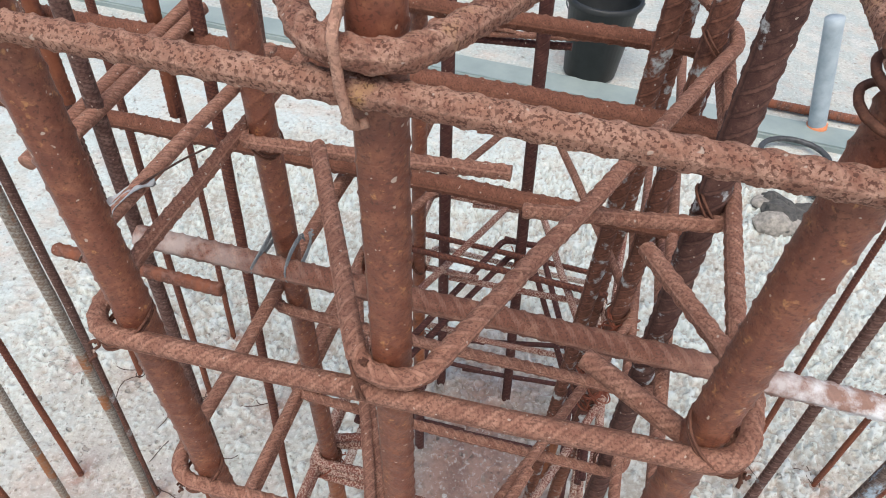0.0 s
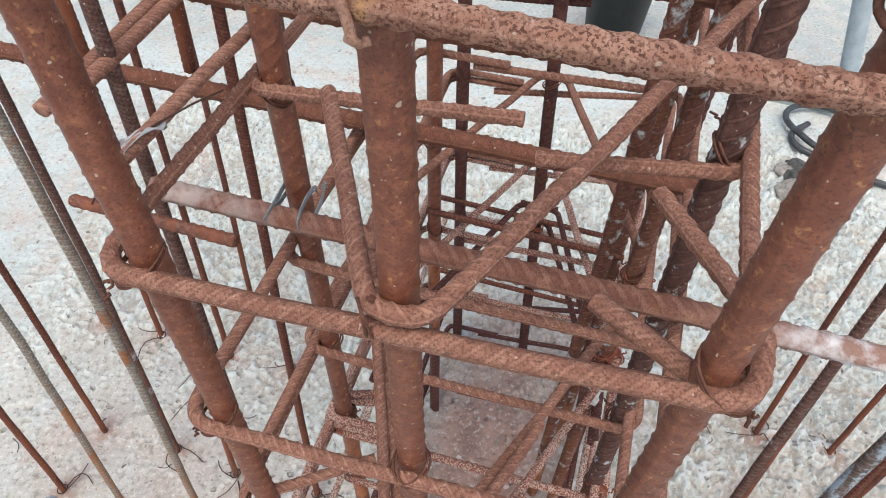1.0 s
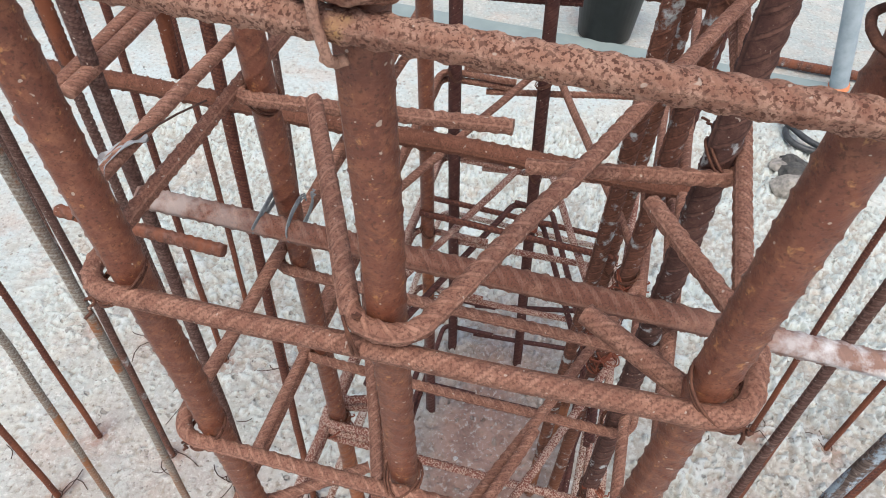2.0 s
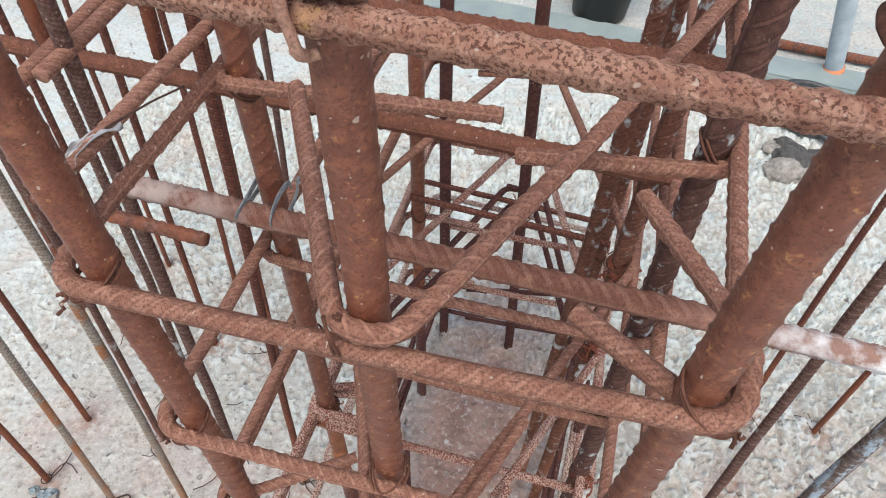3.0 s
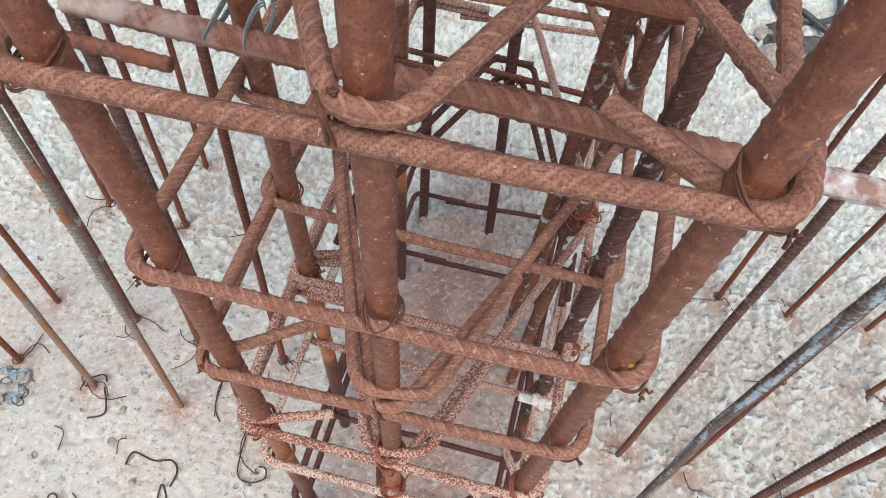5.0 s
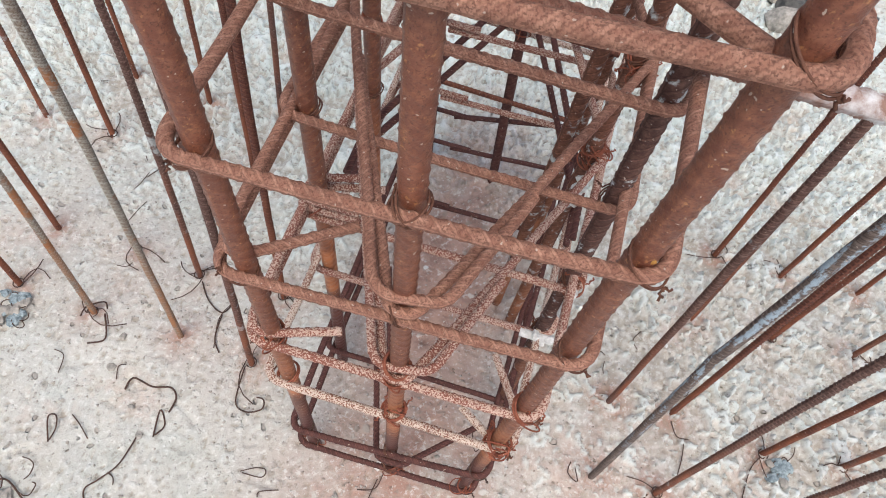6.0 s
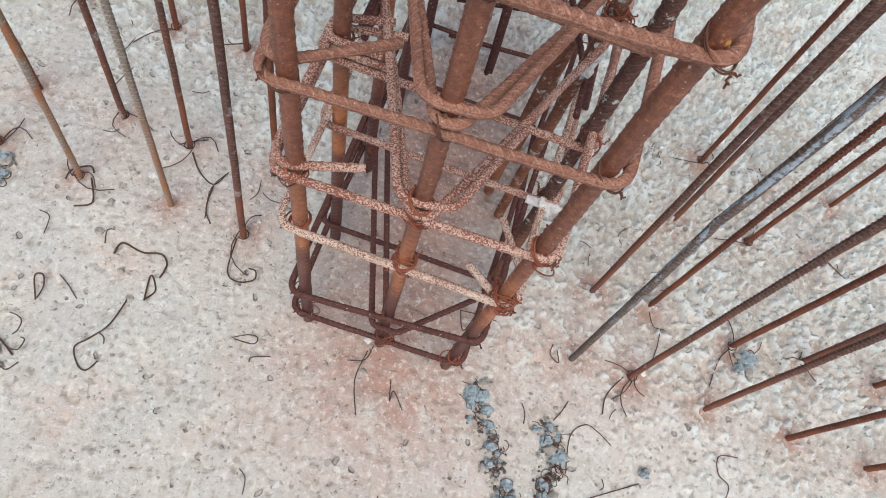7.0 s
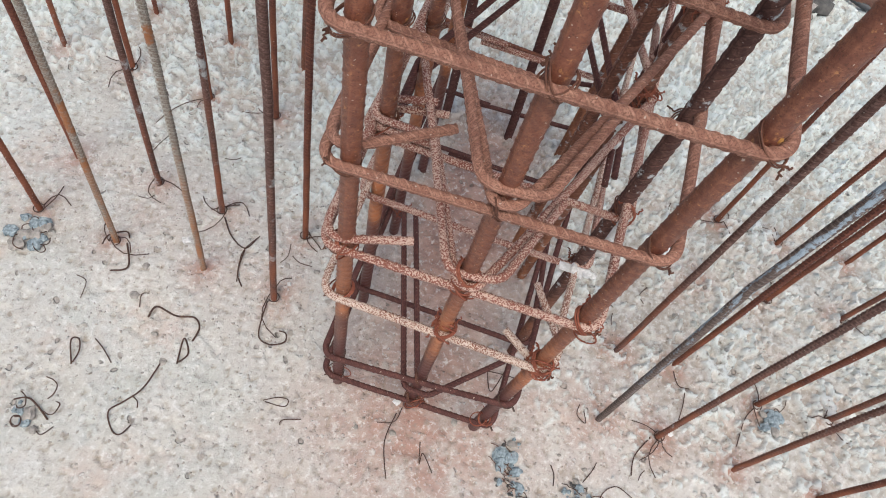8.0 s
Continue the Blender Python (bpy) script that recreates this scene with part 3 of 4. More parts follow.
# the far half of the lower ties
for zz, shift in ((0.400, 0.0), (0.432, 0.012)):
    for side in ("L3", "R3"):
        s = 1 if side == "R3" else -1
        c3, m5 = foot(side, zz), foot("M5", zz)
        cage_part("diamond_tie", rounded([at(c3[0] + s * o, c3[1] - 0.05 - shift, zz + shift * 0.4), at(c3[0] + s * o, c3[1] + 0.012, zz), at(m5[0] + s * (0.018 + shift), m5[1] + o, zz), at(m5[0] - s * 0.03, m5[1] + o, zz + 0.004)], 0.016), R_TIE, RUST_PURPLE, seg=12, step=0.0016, pitch=0.0084, rib=0.1)

# lapped ties round the second pair of bars
o = R_BAR + R_TIE
l2, r2 = foot("L2", 0.93), foot("R2", 0.93)
cage_part("lapped_tie", rounded([at(l2[0] - o, 0.5, 0.93), at(l2[0] - o, l2[1] - o, 0.93), at(0.010, l2[1] - o - 0.002, 0.947)], 0.016), R_TIE, RUST_STIRRUP, seg=18, step=0.0010, pitch=0.0084, rib=0.11, skew=0.85, thick=0.12)
cage_part("lapped_tie", rounded([at(0.02, r2[1] - o - 0.002, 0.922), at(r2[0] + o, r2[1] - o, 0.938), at(r2[0] + o, 0.5, 0.938)], 0.016), R_TIE, RUST_STIRRUP, seg=18, step=0.0010, pitch=0.0084, rib=0.11, skew=0.85, thick=0.12)

# ---- thick horizontal bars laid through the cage ----
def long_bar(a0, a1, b, z, mat, label, tilt=0.0):
    me = bar_mesh("horizontal_bar", [(0, 0, 0), (a1 - a0, 0, tilt)], R_BAR, mat, seg=24, step=0.0011, pitch=0.0122, rib=0.1, skew=0.75, thick=0.07, face=(0, -1, 0.1), wobble=0.0006)
    ob = new("horizontal_bar", me)
    ob.matrix_basis = Matrix.Translation(at(a0, b, z)) @ Matrix.Rotation(math.atan2(AX.y, AX.x), 4, "Z")
    return tagged(ob, label, "reinforcement bar", "horizontal bars through the cage")


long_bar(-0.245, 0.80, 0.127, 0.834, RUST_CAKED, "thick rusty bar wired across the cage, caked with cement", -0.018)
long_bar(-0.75, 0.16, 0.274, 0.808, RUST_LONG, "thick rusty ribbed bar laid across the cage")
long_bar(-0.75, 0.15, 0.274, 0.905, RUST_LONG, "thick rusty ribbed bar laid across the cage")
long_bar(-0.16, 0.135, 0.42, 0.892, RUST_LONG, "short thick rusty bar across the back of the cage")

# ---- dowels that stand in the slab ----
DOWEL_LEN = 1.12
dowel_meshes = [bar_mesh("starter_bar", [(0, 0, -0.02), (0.006 * k, 0.004, 0.5), (0, 0, DOWEL_LEN)], 0.0047, mat, seg=10, step=0.0013, pitch=0.0072, rib=0.17, skew=0.5, thick=0.14, wobble=0.0004)
                for k, mat in enumerate((RUST_DOWEL, RUST_DOWEL_DARK, CEMENTED_DOWEL, BLUE_CEMENT_DOWEL))]


def dowel(a, b, kind=0):
    la, lb = (0.018, 0.05) if a < 0 else (-0.03, 0.05)
    ob = new("starter_bar", dowel_meshes[kind])
    ob.matrix_basis = pose(*at(a, b), -math.degrees(lb), math.degrees(la)) @ pose(0, 0, 0, 0, 0, 37 * ((a * 100) % 7))
    label = ("thin rusty ribbed starter bar upright in the concrete slab", "dark rusty ribbed starter bar upright in the slab",
             "starter bar half coated in grey cement and orange rust", "starter bar caked with blue-grey cement splashes")[kind]
    return tagged(ob, label, "starter bar", "starter bars in the slab")


for a, b, kind in DOWELS:
    dowel(a, b, kind)

# ---- tie wires of the cage ----
TIE_SEED = 0


def tie(k, z, mat=WIRE_RUST, wide=0.018, thin=0.0130, slant=0.8, loops=2.2, tail=0.011, out=-0.0044, r=0.0008):
    """Wire wound aslant round a bar and the stirrup in front of it."""
    global TIE_SEED
    TIE_SEED += 1
    a, b = foot(k, z)
    centre = at(a, b + out, z) - cage.location
    axis = AX * slant + Vector((0, 0, 1.0))
    pieces = [ring_wire(centre, axis, thin, wide * 0.68, BX, loops, r, tail, TIE_SEED)]
    return part("tie_wire", joined("tie_wire", pieces, mat), cage)


def corner_tie(k, z, side, mat=WIRE_RUST, tail=0.02, lift=0.012, r=0.0007):
    """Wire from round the bar down over the stirrup's corner, ends twisted outside it."""
    global TIE_SEED
    TIE_SEED += 1
    a, b = foot(k, z)
    g = np.random.default_rng(TIE_SEED)
    pieces = []
    for q in range(2):
        pts = []
        for i in range(31):
            t = i / 30 * 2 * math.pi
            ca = a + side * 0.0035 + 0.0128 * math.cos(t)
            cb = b - 0.0038 + 0.0124 * math.sin(t) * (1.0 if math.sin(t) < 0 else 1.05)
            cz = z + lift * (-side * math.cos(t)) * 0.6 + 0.003 * math.sin(t) + 0.002 * q
            pts.append(at(ca, cb, cz) - cage.location)
        pieces.append(sweep(pts, r, seg=5, step=0.0024))
    end = at(a + side * 0.0145, b - 0.0112, z - 0.55 * lift) - cage.location
    for q in range(2):
        d = (AX * side * 0.9 - BX * 0.7 + Vector(g.uniform(-0.6, 0.6, 3))).normalized() * tail * 0.33
        pts = [end + d * (i / 6) + Vector((0.0014 * math.cos(i * 2.2 + q * 3), 0.0014 * math.sin(i * 2.2 + q * 3), -0.0012 * i * q)) for i in range(7)]
        pieces.append(sweep(pts, r * 1.2, seg=5, step=0.0024))
    return part("tie_wire", joined("tie_wire", pieces, mat), cage)


corner_tie("L", 0.931, -1, tail=0.022)
corner_tie("R", 0.951, 1, tail=0.008)
corner_tie("L", 0.787, -1, tail=0.01)
corner_tie("R", 0.807, 1, tail=0.012)
corner_tie("L", 0.643, -1, tail=0.012, lift=-0.01)
corner_tie("R", 0.668, 1, tail=0.014)
corner_tie("R", 0.517, 1, tail=0.012, lift=0.008)
corner_tie("L", 0.503, -1, tail=0.01, lift=0.006)
corner_tie("L", 0.384, -1, tail=0.01, lift=0.006)
corner_tie("R", 0.374, 1, tail=0.016, lift=0.008)
corner_tie("R", 0.374, 1, tail=0.02, lift=0.002)


def strand(z0, z1, da=-0.011):
    """A short turn of wire that holds the middle tie to the stirrup below it."""
    a, b = foot("M", z0)
    zc, hh = (z0 + z1) / 2, abs(z1 - z0) / 2 + R_TIE + 0.0012
    pieces = [ring_wire(at(a + da + 0.0016 * q, b - R_BAR - R_TIE, zc) - cage.location, AX + Vector((0, 0, 0.15 * q)), hh, R_TIE + 0.0014, (0, 0, 1), 1.05, 0.0007, 0.002, 300 + q) for q in range(2)]
    part("tie_wire", joined("tie_wire", pieces, WIRE_RUST), cage)


strand(0.941, 0.953)
strand(0.657, 0.671, -0.004)
for z in (0.797, 0.797, 0.657, 0.511, 0.518, 0.379, 0.183, 0.07, 0.075):
    tie("M", z, slant=0.8 if TIE_SEED % 2 else -0.8)
for z, rise in ((0.153, 0.056), (0.060, 0.018)):
    corner_tie("L", z, -1, WIRE, tail=0.01, lift=0.004)
    corner_tie("R", z + rise, 1, WIRE, tail=0.02, lift=0.004)
for k, z in (("L2", 0.925), ("L2", 0.65), ("L2", 0.505), ("L2", 0.51), ("R2", 0.94), ("R2", 0.65), ("R2", 0.5), ("R2", 0.36), ("L3", 0.67), ("L3", 0.52), ("R3", 0.96), ("R3", 0.67),
             ("R3", 0.66), ("R3", 0.52), ("R3", 0.515), ("L4", 0.66), ("L4", 0.51), ("R4", 0.66), ("R4", 0.51), ("R4", 0.35), ("L5", 0.66), ("M5", 0.67), ("M5", 0.51), ("R5", 0.66)):
    tie(k, z, WIRE_RUST, slant=-0.8 if TIE_SEED % 2 else 0.7, out=0.0)
# the second and third bars: several turns of fine wire
for z in (1.105, 1.1, 1.092):
    a, b = foot("R", z)
    part("tie_wire", joined("tie_wire", [ring_wire(at(a, b, z) - cage.location, Vector((0.1, 0.05, 1)), 0.0112, 0.0112, AX, 1.1, 0.0012, 0.004, int(z * 1000))], WIRE_RUST), cage)
# steel wire that ties the long bar to the second bar
for da in (-0.017, 0.016):
    a, b = foot("L2", 0.833)
    pieces = [ring_wire(at(a + da * 0.75, b - 0.0105, 0.832 + 0.002 * q) - cage.location, AX + Vector((0, 0, 0.25 * da / 0.017)), 0.0198, 0.0103, BX, 1.1, 0.0006, 0.003, 40 + q) for q in range(3)]
    part("tie_wire", joined("tie_wire", pieces, WIRE_STEEL), cage, "fresh grey steel tie wire")


WIRE_ORANGE = rust("orange_rust_wire", (0.19, 0.055, 0.032), (0.27, 0.08, 0.046), (0.34, 0.125, 0.075), 0.3, worn=0.0)
for z, s in ((0.505, 0.8), (0.52, -0.8), (0.53, 0.5), (0.384, -0.7), (0.376, 0.9)):
    tie("M", z, WIRE_ORANGE, slant=s, wide=0.021, r=0.0011, tail=0.012)
for z, s in ((0.38, 0.6), (0.374, -0.6), (0.367, 0.9), (0.517, 0.7)):
    tie("R", z, WIRE_ORANGE, slant=s, wide=0.023, r=0.0012, tail=0.012)
for k, z in (("L", 0.503), ("L", 0.384), ("R3", 0.51), ("R3", 0.53), ("R3", 0.66), ("R2", 0.35), ("L3", 0.62), ("L3", 0.66)):
    tie(k, z, WIRE_ORANGE, slant=0.7 if TIE_SEED % 2 else -0.7, out=0.0, r=0.0011, tail=0.01)


def wire_clump(k, z, n, seed, spread=0.011):
    """A snarl of rusted wire round a corner of the cage."""
    g = np.random.default_rng(seed)
    a, b = foot(k, z)
    pieces = []
    for q in range(n):
        axis = Vector(g.normal(0, 1, 3))
        c = at(a + g.normal(0, 0.004) + 0.003, b - 0.008 + g.normal(0, 0.003), z + g.normal(0, 0.006)) - cage.location
        pieces.append(ring_wire(c, axis, spread * g.uniform(0.8, 1.3), spread * g.uniform(0.8, 1.3), (0.2, 0.5, 0.8), 1.2, 0.0009, 0.012, seed * 10 + q))
    part("wire_clump", joined("wire_clump", pieces, WIRE_ORANGE), cage, "snarl of reddish rusted tie wire")


# short speckled loops round the second bar
for zz, reach in ((0.508, 0.06), (0.522, 0.045)):
    a2, b2 = foot("L2", zz)
    cage_part("hooked_tie", rounded([at(a2 + reach, b2 + 0.03, zz + 0.004), at(a2 - o, b2 + o, zz + 0.002), at(a2 - o, b2 - o, zz), at(a2 + reach, b2 - o + 0.004, zz - 0.004)], 0.014), R_TIE, SPECKLED, seg=14, step=0.0014, pitch=0.0088, rib=0.09)
wire_clump("R", 0.374, 7, 5)
wire_clump("R", 0.505, 3, 6)
wire_clump("M", 0.512, 4, 7)
wire_clump("M", 0.382, 3, 8)
wire_clump("R3", 0.52, 5, 9)
wire_clump("R3", 0.655, 4, 12)
wire_clump("L2", 0.50, 3, 13)
wire_clump("R", 0.078, 3, 14)
wire_clump("M5", 0.41, 4, 15)
wire_clump("L4", 0.36, 3, 16)
wire_clump("R4", 0.36, 4, 17)
wire_clump("L3", 0.09, 3, 18)
wire_clump("R2", 0.5, 3, 19)
wire_clump("L", 0.505, 2, 20)
wire_clump("M", 0.072, 4, 21)
wire_clump("L", 0.062, 2, 22)


def strap_tie():
    """A flattened rusty tie over the top stirrup at the middle bar, with a flake of yellow paint."""
    a, b = foot("M", 1.08)
    a += 0.007
    o = R_BAR + 2 * R_TIE
    front = b - o - 0.0016
    pts = [at(a - 0.0135, b - 0.004, 1.106), at(a - 0.0125, front + 0.001, 1.097), at(a - 0.011, front, 1.084), at(a - 0.0092, front + 0.001, 1.073), at(a - 0.009, front + 0.006, 1.070)]
    me = bar_mesh("tie_wire", rounded([p - cage.location for p in pts], 0.004), 0.0015, RUST_STIRRUP_NEAR, seg=8, step=0.001, wobble=0.0003)
    strap = part("tie_wire", me, cage, "thick rusty twisted tie")
    knob = bar_mesh("twist", [at(a - 0.0125, front + 0.006, 1.0705) - cage.location, at(a - 0.009, front + 0.005, 1.070) - cage.location, at(a - 0.006, front + 0.006, 1.071) - cage.location], 0.0016, RUST_STIRRUP_NEAR, seg=8, step=0.0008, wobble=0.0004)
    part("twist", knob, strap)


strap_tie()


def paint_flake(a, b, z, w, h, name="paint_flake"):
    """A thin raised flake of yellow paint on a bar's surface."""
    c = at(a, b, z) - cage.location
    n, verts, faces = 18, [], []
    g = np.random.default_rng(int(z * 9999))
    for layer in (0, 1):
        for i in range(n):
            t = i / n * 2 * math.pi
            rr = 1 + g.uniform(-0.25, 0.25) if layer == 0 else 0.8
            p = c + AX * w * rr * math.cos(t) + Vector((0, 0, h * rr * math.sin(t))) - BX * (0.0006 * layer - 0.0012)
            verts.append(tuple(p))
    for i in range(n):
        faces.append([i, (i + 1) % n, n + (i + 1) % n, n + i])
    faces.append([n + i for i in range(n)])
    part(name, mesh_from(name, verts, faces, YELLOW_PAINT), cage, "flake of yellow paint")


paint_flake(foot("M", 1.1)[0] - 0.0042, -(R_BAR + 2 * R_TIE), 1.0907, 0.0020, 0.0034)


paint_flake(foot("R", 0.813)[0] + 0.001, -R_BAR + 0.0004, 0.813, 0.0045, 0.0035)


def lump(name, centre, size, seed, mat, parent=None, squash=0.7):
    """An irregular stone or crumb."""
    g = np.random.default_rng(seed)
    bm = bmesh.new()
    bmesh.ops.create_icosphere(bm, subdivisions=2, radius=1.0)
    sx, sy = g.uniform(0.7, 1.3, 2)
    for v in bm.verts:
        k = 1 + 0.5 * noise.noise(v.co * 1.3 + Vector((seed, 0, 0)))
        v.co = Vector((v.co.x * sx * k, v.co.y * sy * k, v.co.z * squash * k)) * size
    me = bpy.data.meshes.new(name)
    bm.to_mesh(me)
    bm.free()
    me.materials.append(mat)
    ob = new(name, me)
    if parent:
        ob.parent = parent
        ob.location = Vector(centre) - parent.location
    else:
        ob.location = centre
    return ob


# plaster caught on the inner stirrups beside the second bar
sleeve = cage_part("plaster_sleeve", [at(0.112, 0.1345, 0.366), at(0.125, 0.1335, 0.367), at(0.152, 0.134, 0.366)], 0.0056, PLASTER, "white plaster stuck round a stirrup", seg=14, step=0.002, wobble=0.0007)
for q, (da, db, dz, s) in enumerate(((0.114, 0.131, 0.355, 0.0058), (0.122, 0.129, 0.350, 0.0065), (0.131, 0.131, 0.354, 0.0055), (0.139, 0.133, 0.349, 0.005))):
    lump("plaster_lump", at(da + 0.016, db, dz + 0.016), s, 90 + q, PLASTER, cage, 0.9)["label"] = "lump of white plaster"
for q, z in enumerate((0.44, 0.452, 0.466, 0.48)):
    a, b = foot("R3", z)
    lump("plaster_lump", at(a + 0.004, b - 0.009, z), 0.008, 70 + q, PLASTER, cage, 1.1)["label"] = "lump of white plaster"

cage_part("plaster_run", [at(0.139, 0.132, 0.50), at(0.1395, 0.131, 0.475), at(0.141, 0.132, 0.445)], 0.005, PLASTER, "white run of plaster down a bar", seg=12, step=0.002, wobble=0.0008)

# ---- loose rods beside and behind the cage ----
def rod(name, p0, p1, r, mat, label, pitch=0.0072):
    c = Vector(p0)
    me = bar_mesh(name, [(0, 0, 0), Vector(p1) - c], r, mat, seg=12, step=0.0017, pitch=pitch, rib=0.12, wobble=0.0005)
    ob = new(name, me)
    ob.location = c
    return tagged(ob, label, "reinforcement bar")


rod("short_rod", at(-0.30, 0.105, 0.825), at(-0.172, 0.103, 0.824), 0.0048, RUST_DOWEL_DARK, "short dark ribbed rod tied below a thick bar")
rod("tie_rod", at(-0.268, 0.09, 0.921), at(-0.283, 0.32, 0.921), 0.0048, RUST_STIRRUP, "thin rusty rod lying across thick bars")
rod("tie_rod", at(-0.258, 0.12, 0.923), at(-0.268, 0.30, 0.921), 0.0048, RUST_STIRRUP, "thin rusty rod lying across thick bars")
rod("tie_rod", at(-0.163, 0.025, 0.957), at(-0.158, 0.20, 0.957), 0.0038, RUST_STIRRUP, "thin rusty rod lying beside a stirrup")
rod("thin_rod", at(-0.13, 0.61, 0.763), at(0.022, 0.61, 0.775), 0.0048, RUST_PURPLE, "thin dark rod across the back of the cage")
rod("hanging_rod", at(-0.40, 0.262, 0.83), at(-0.38, 0.255, 1.12), 0.0062, RUST_DOWEL, "rusty rod hanging down behind a thick bar")
rod("hanging_rod", at(-0.315, 0.29, 0.815), at(-0.29, 0.285, 1.12), 0.0062, RUST_DOWEL, "rusty rod hanging down behind a thick bar")
# rear lattice of thin ties
for z, a0, a1, b in ((0.545, -0.11, 0.13, 0.455), (0.43, -0.13, 0.15, 0.60), (0.25, -0.13, 0.15, 0.60)):
    cage_part("cross_tie", [at(a0 - 0.02, b - 0.02, z + 0.004), at(a1, b - 0.02, z - 0.006)], R_TIE, RUST_DOWEL, seg=10, step=0.0018, pitch=0.0072, rib=0.12)

# ---- wire offcuts and crumbs on the slab ----
def offcut(points, lift=0.002, r=0.0009, mat=WIRE):
    c = Vector((*points[0], 0.004))
    pts = [Vector((x, y, 0.0035 + lift * (i % 2))) - c for i, (x, y) in enumerate(points)]
    if len(pts) < 3:
        pts.insert(1, (pts[0] + pts[1]) * 0.5 + Vector((0.003, 0.002, 0.001)))
    # smooth the line
    fine = []
    n = len(pts)
    for i in range(n - 1):
        p0, p1, p2, p3 = pts[max(i - 1, 0)], pts[i], pts[i + 1], pts[min(i + 2, n - 1)]
        for q in range(6):
            t = q / 6
            fine.append(0.5 * ((2 * p1) + (p2 - p0) * t + (2 * p0 - 5 * p1 + 4 * p2 - p3) * t * t + (3 * p1 - p0 - 3 * p2 + p3) * t ** 3))
    fine.append(pts[-1])
    ob = new("wire_offcut", bar_mesh("wire_offcut", fine, r, mat, seg=6, step=0.002, wobble=0.0004))
    ob.location = c
    return tagged(ob, "bent rusty offcut of tie wire on the concrete", "wire offcut", "wire offcuts on the slab")


offcut([(-0.370, 0.275), (-0.362, 0.295), (-0.329, 0.285), (-0.299, 0.287), (-0.287, 0.272), (-0.291, 0.248)], r=0.0016)
offcut([(-0.381, 0.315), (-0.391, 0.310), (-0.388, 0.289)])
offcut([(-0.456, 0.181), (-0.469, 0.217), (-0.459, 0.222), (-0.451, 0.203), (-0.455, 0.184)], r=0.0012)
offcut([(-0.436, 0.226), (-0.418, 0.212), (-0.400, 0.193)])
offcut([(-0.326, 0.213), (-0.340, 0.163), (-0.363, 0.137), (-0.378, 0.120), (-0.365, 0.095), (-0.351, 0.090), (-0.341, 0.106)], r=0.0012)
offcut([(-0.351, 0.147), (-0.339, 0.131)])
offcut([(-0.304, 0.208), (-0.305, 0.250), (-0.292, 0.228), (-0.302, 0.211)], r=0.0014)
offcut([(-0.193, 0.337), (-0.193, 0.279), (-0.173, 0.265), (-0.149, 0.272), (-0.150, 0.288), (-0.162, 0.290)], r=0.0013)
offcut([(-0.159, 0.174), (-0.136, 0.182), (-0.121, 0.181), (-0.125, 0.169), (-0.156, 0.172)])
offcut([(-0.125, 0.139), (-0.123, 0.147), (-0.095, 0.153)])
offcut([(-0.303, 0.479), (-0.282, 0.445), (-0.254, 0.427), (-0.238, 0.449)], r=0.0013)
offcut([(-0.253, 0.424), (-0.253, 0.380), (-0.240, 0.356)], r=0.0013)
offcut([(-0.443, 0.396), (-0.427, 0.353), (-0.453, 0.342)], r=0.0015)
offcut([(-0.481, 0.387), (-0.476, 0.405), (-0.452, 0.418), (-0.442, 0.406)], r=0.0013)
offcut([(-0.171, 0.430), (-0.156, 0.419), (-0.134, 0.417)])
offcut([(-0.329, 0.489), (-0.283, 0.508)])
offcut([(-0.514, 0.116), (-0.491, 0.12), (-0.457, 0.095)], r=0.0014)
offcut([(0.097, 0.149), (0.1, 0.114), (0.104, 0.132), (0.122, 0.104)])
offcut([(0.053, 0.188), (0.041, 0.14), (0.052, 0.085)])
offcut([(0.024, 0.169), (0.051, 0.174), (0.061, 0.199)])
offcut([(0.396, 0.046), (0.399, 0.105), (0.425, 0.127), (0.447, 0.118), (0.470, 0.101)])
offcut([(0.430, 0.012), (0.482, 0.033), (0.520, 0.048)])
offcut([(0.696, 0.114), (0.661, 0.111), (0.660, 0.083), (0.676, 0.065), (0.664, 0.033)])
offcut([(0.457, 0.242), (0.500, 0.227)])
offcut([(0.489, 0.217), (0.459, 0.182), (0.454, 0.150)], r=0.0012)
offcut([(0.315, 0.146), (0.320, 0.113)])
offcut([(0.509, 0.023), (0.521, 0.001)])
offcut([(0.477, 0.018), (0.481, -0.005)])
offcut([(0.537, 0.343), (0.544, 0.317), (0.565, 0.315)])
offcut([(0.196, 0.284), (0.232, 0.281), (0.260, 0.276)])
offcut([(0.232, 0.302), (0.205, 0.249), (0.196, 0.284)])
offcut([(0.362, 0.253), (0.357, 0.235), (0.373, 0.223), (0.369, 0.243)])
offcut([(0.370, 0.126), (0.393, 0.161)])
offcut([(0.538, 0.243), (0.557, 0.313)])
offcut([(0.648, 0.227), (0.669, 0.28), (0.694, 0.305)])
offcut([(-0.251, 0.363), (-0.255, 0.417), (-0.235, 0.455)])


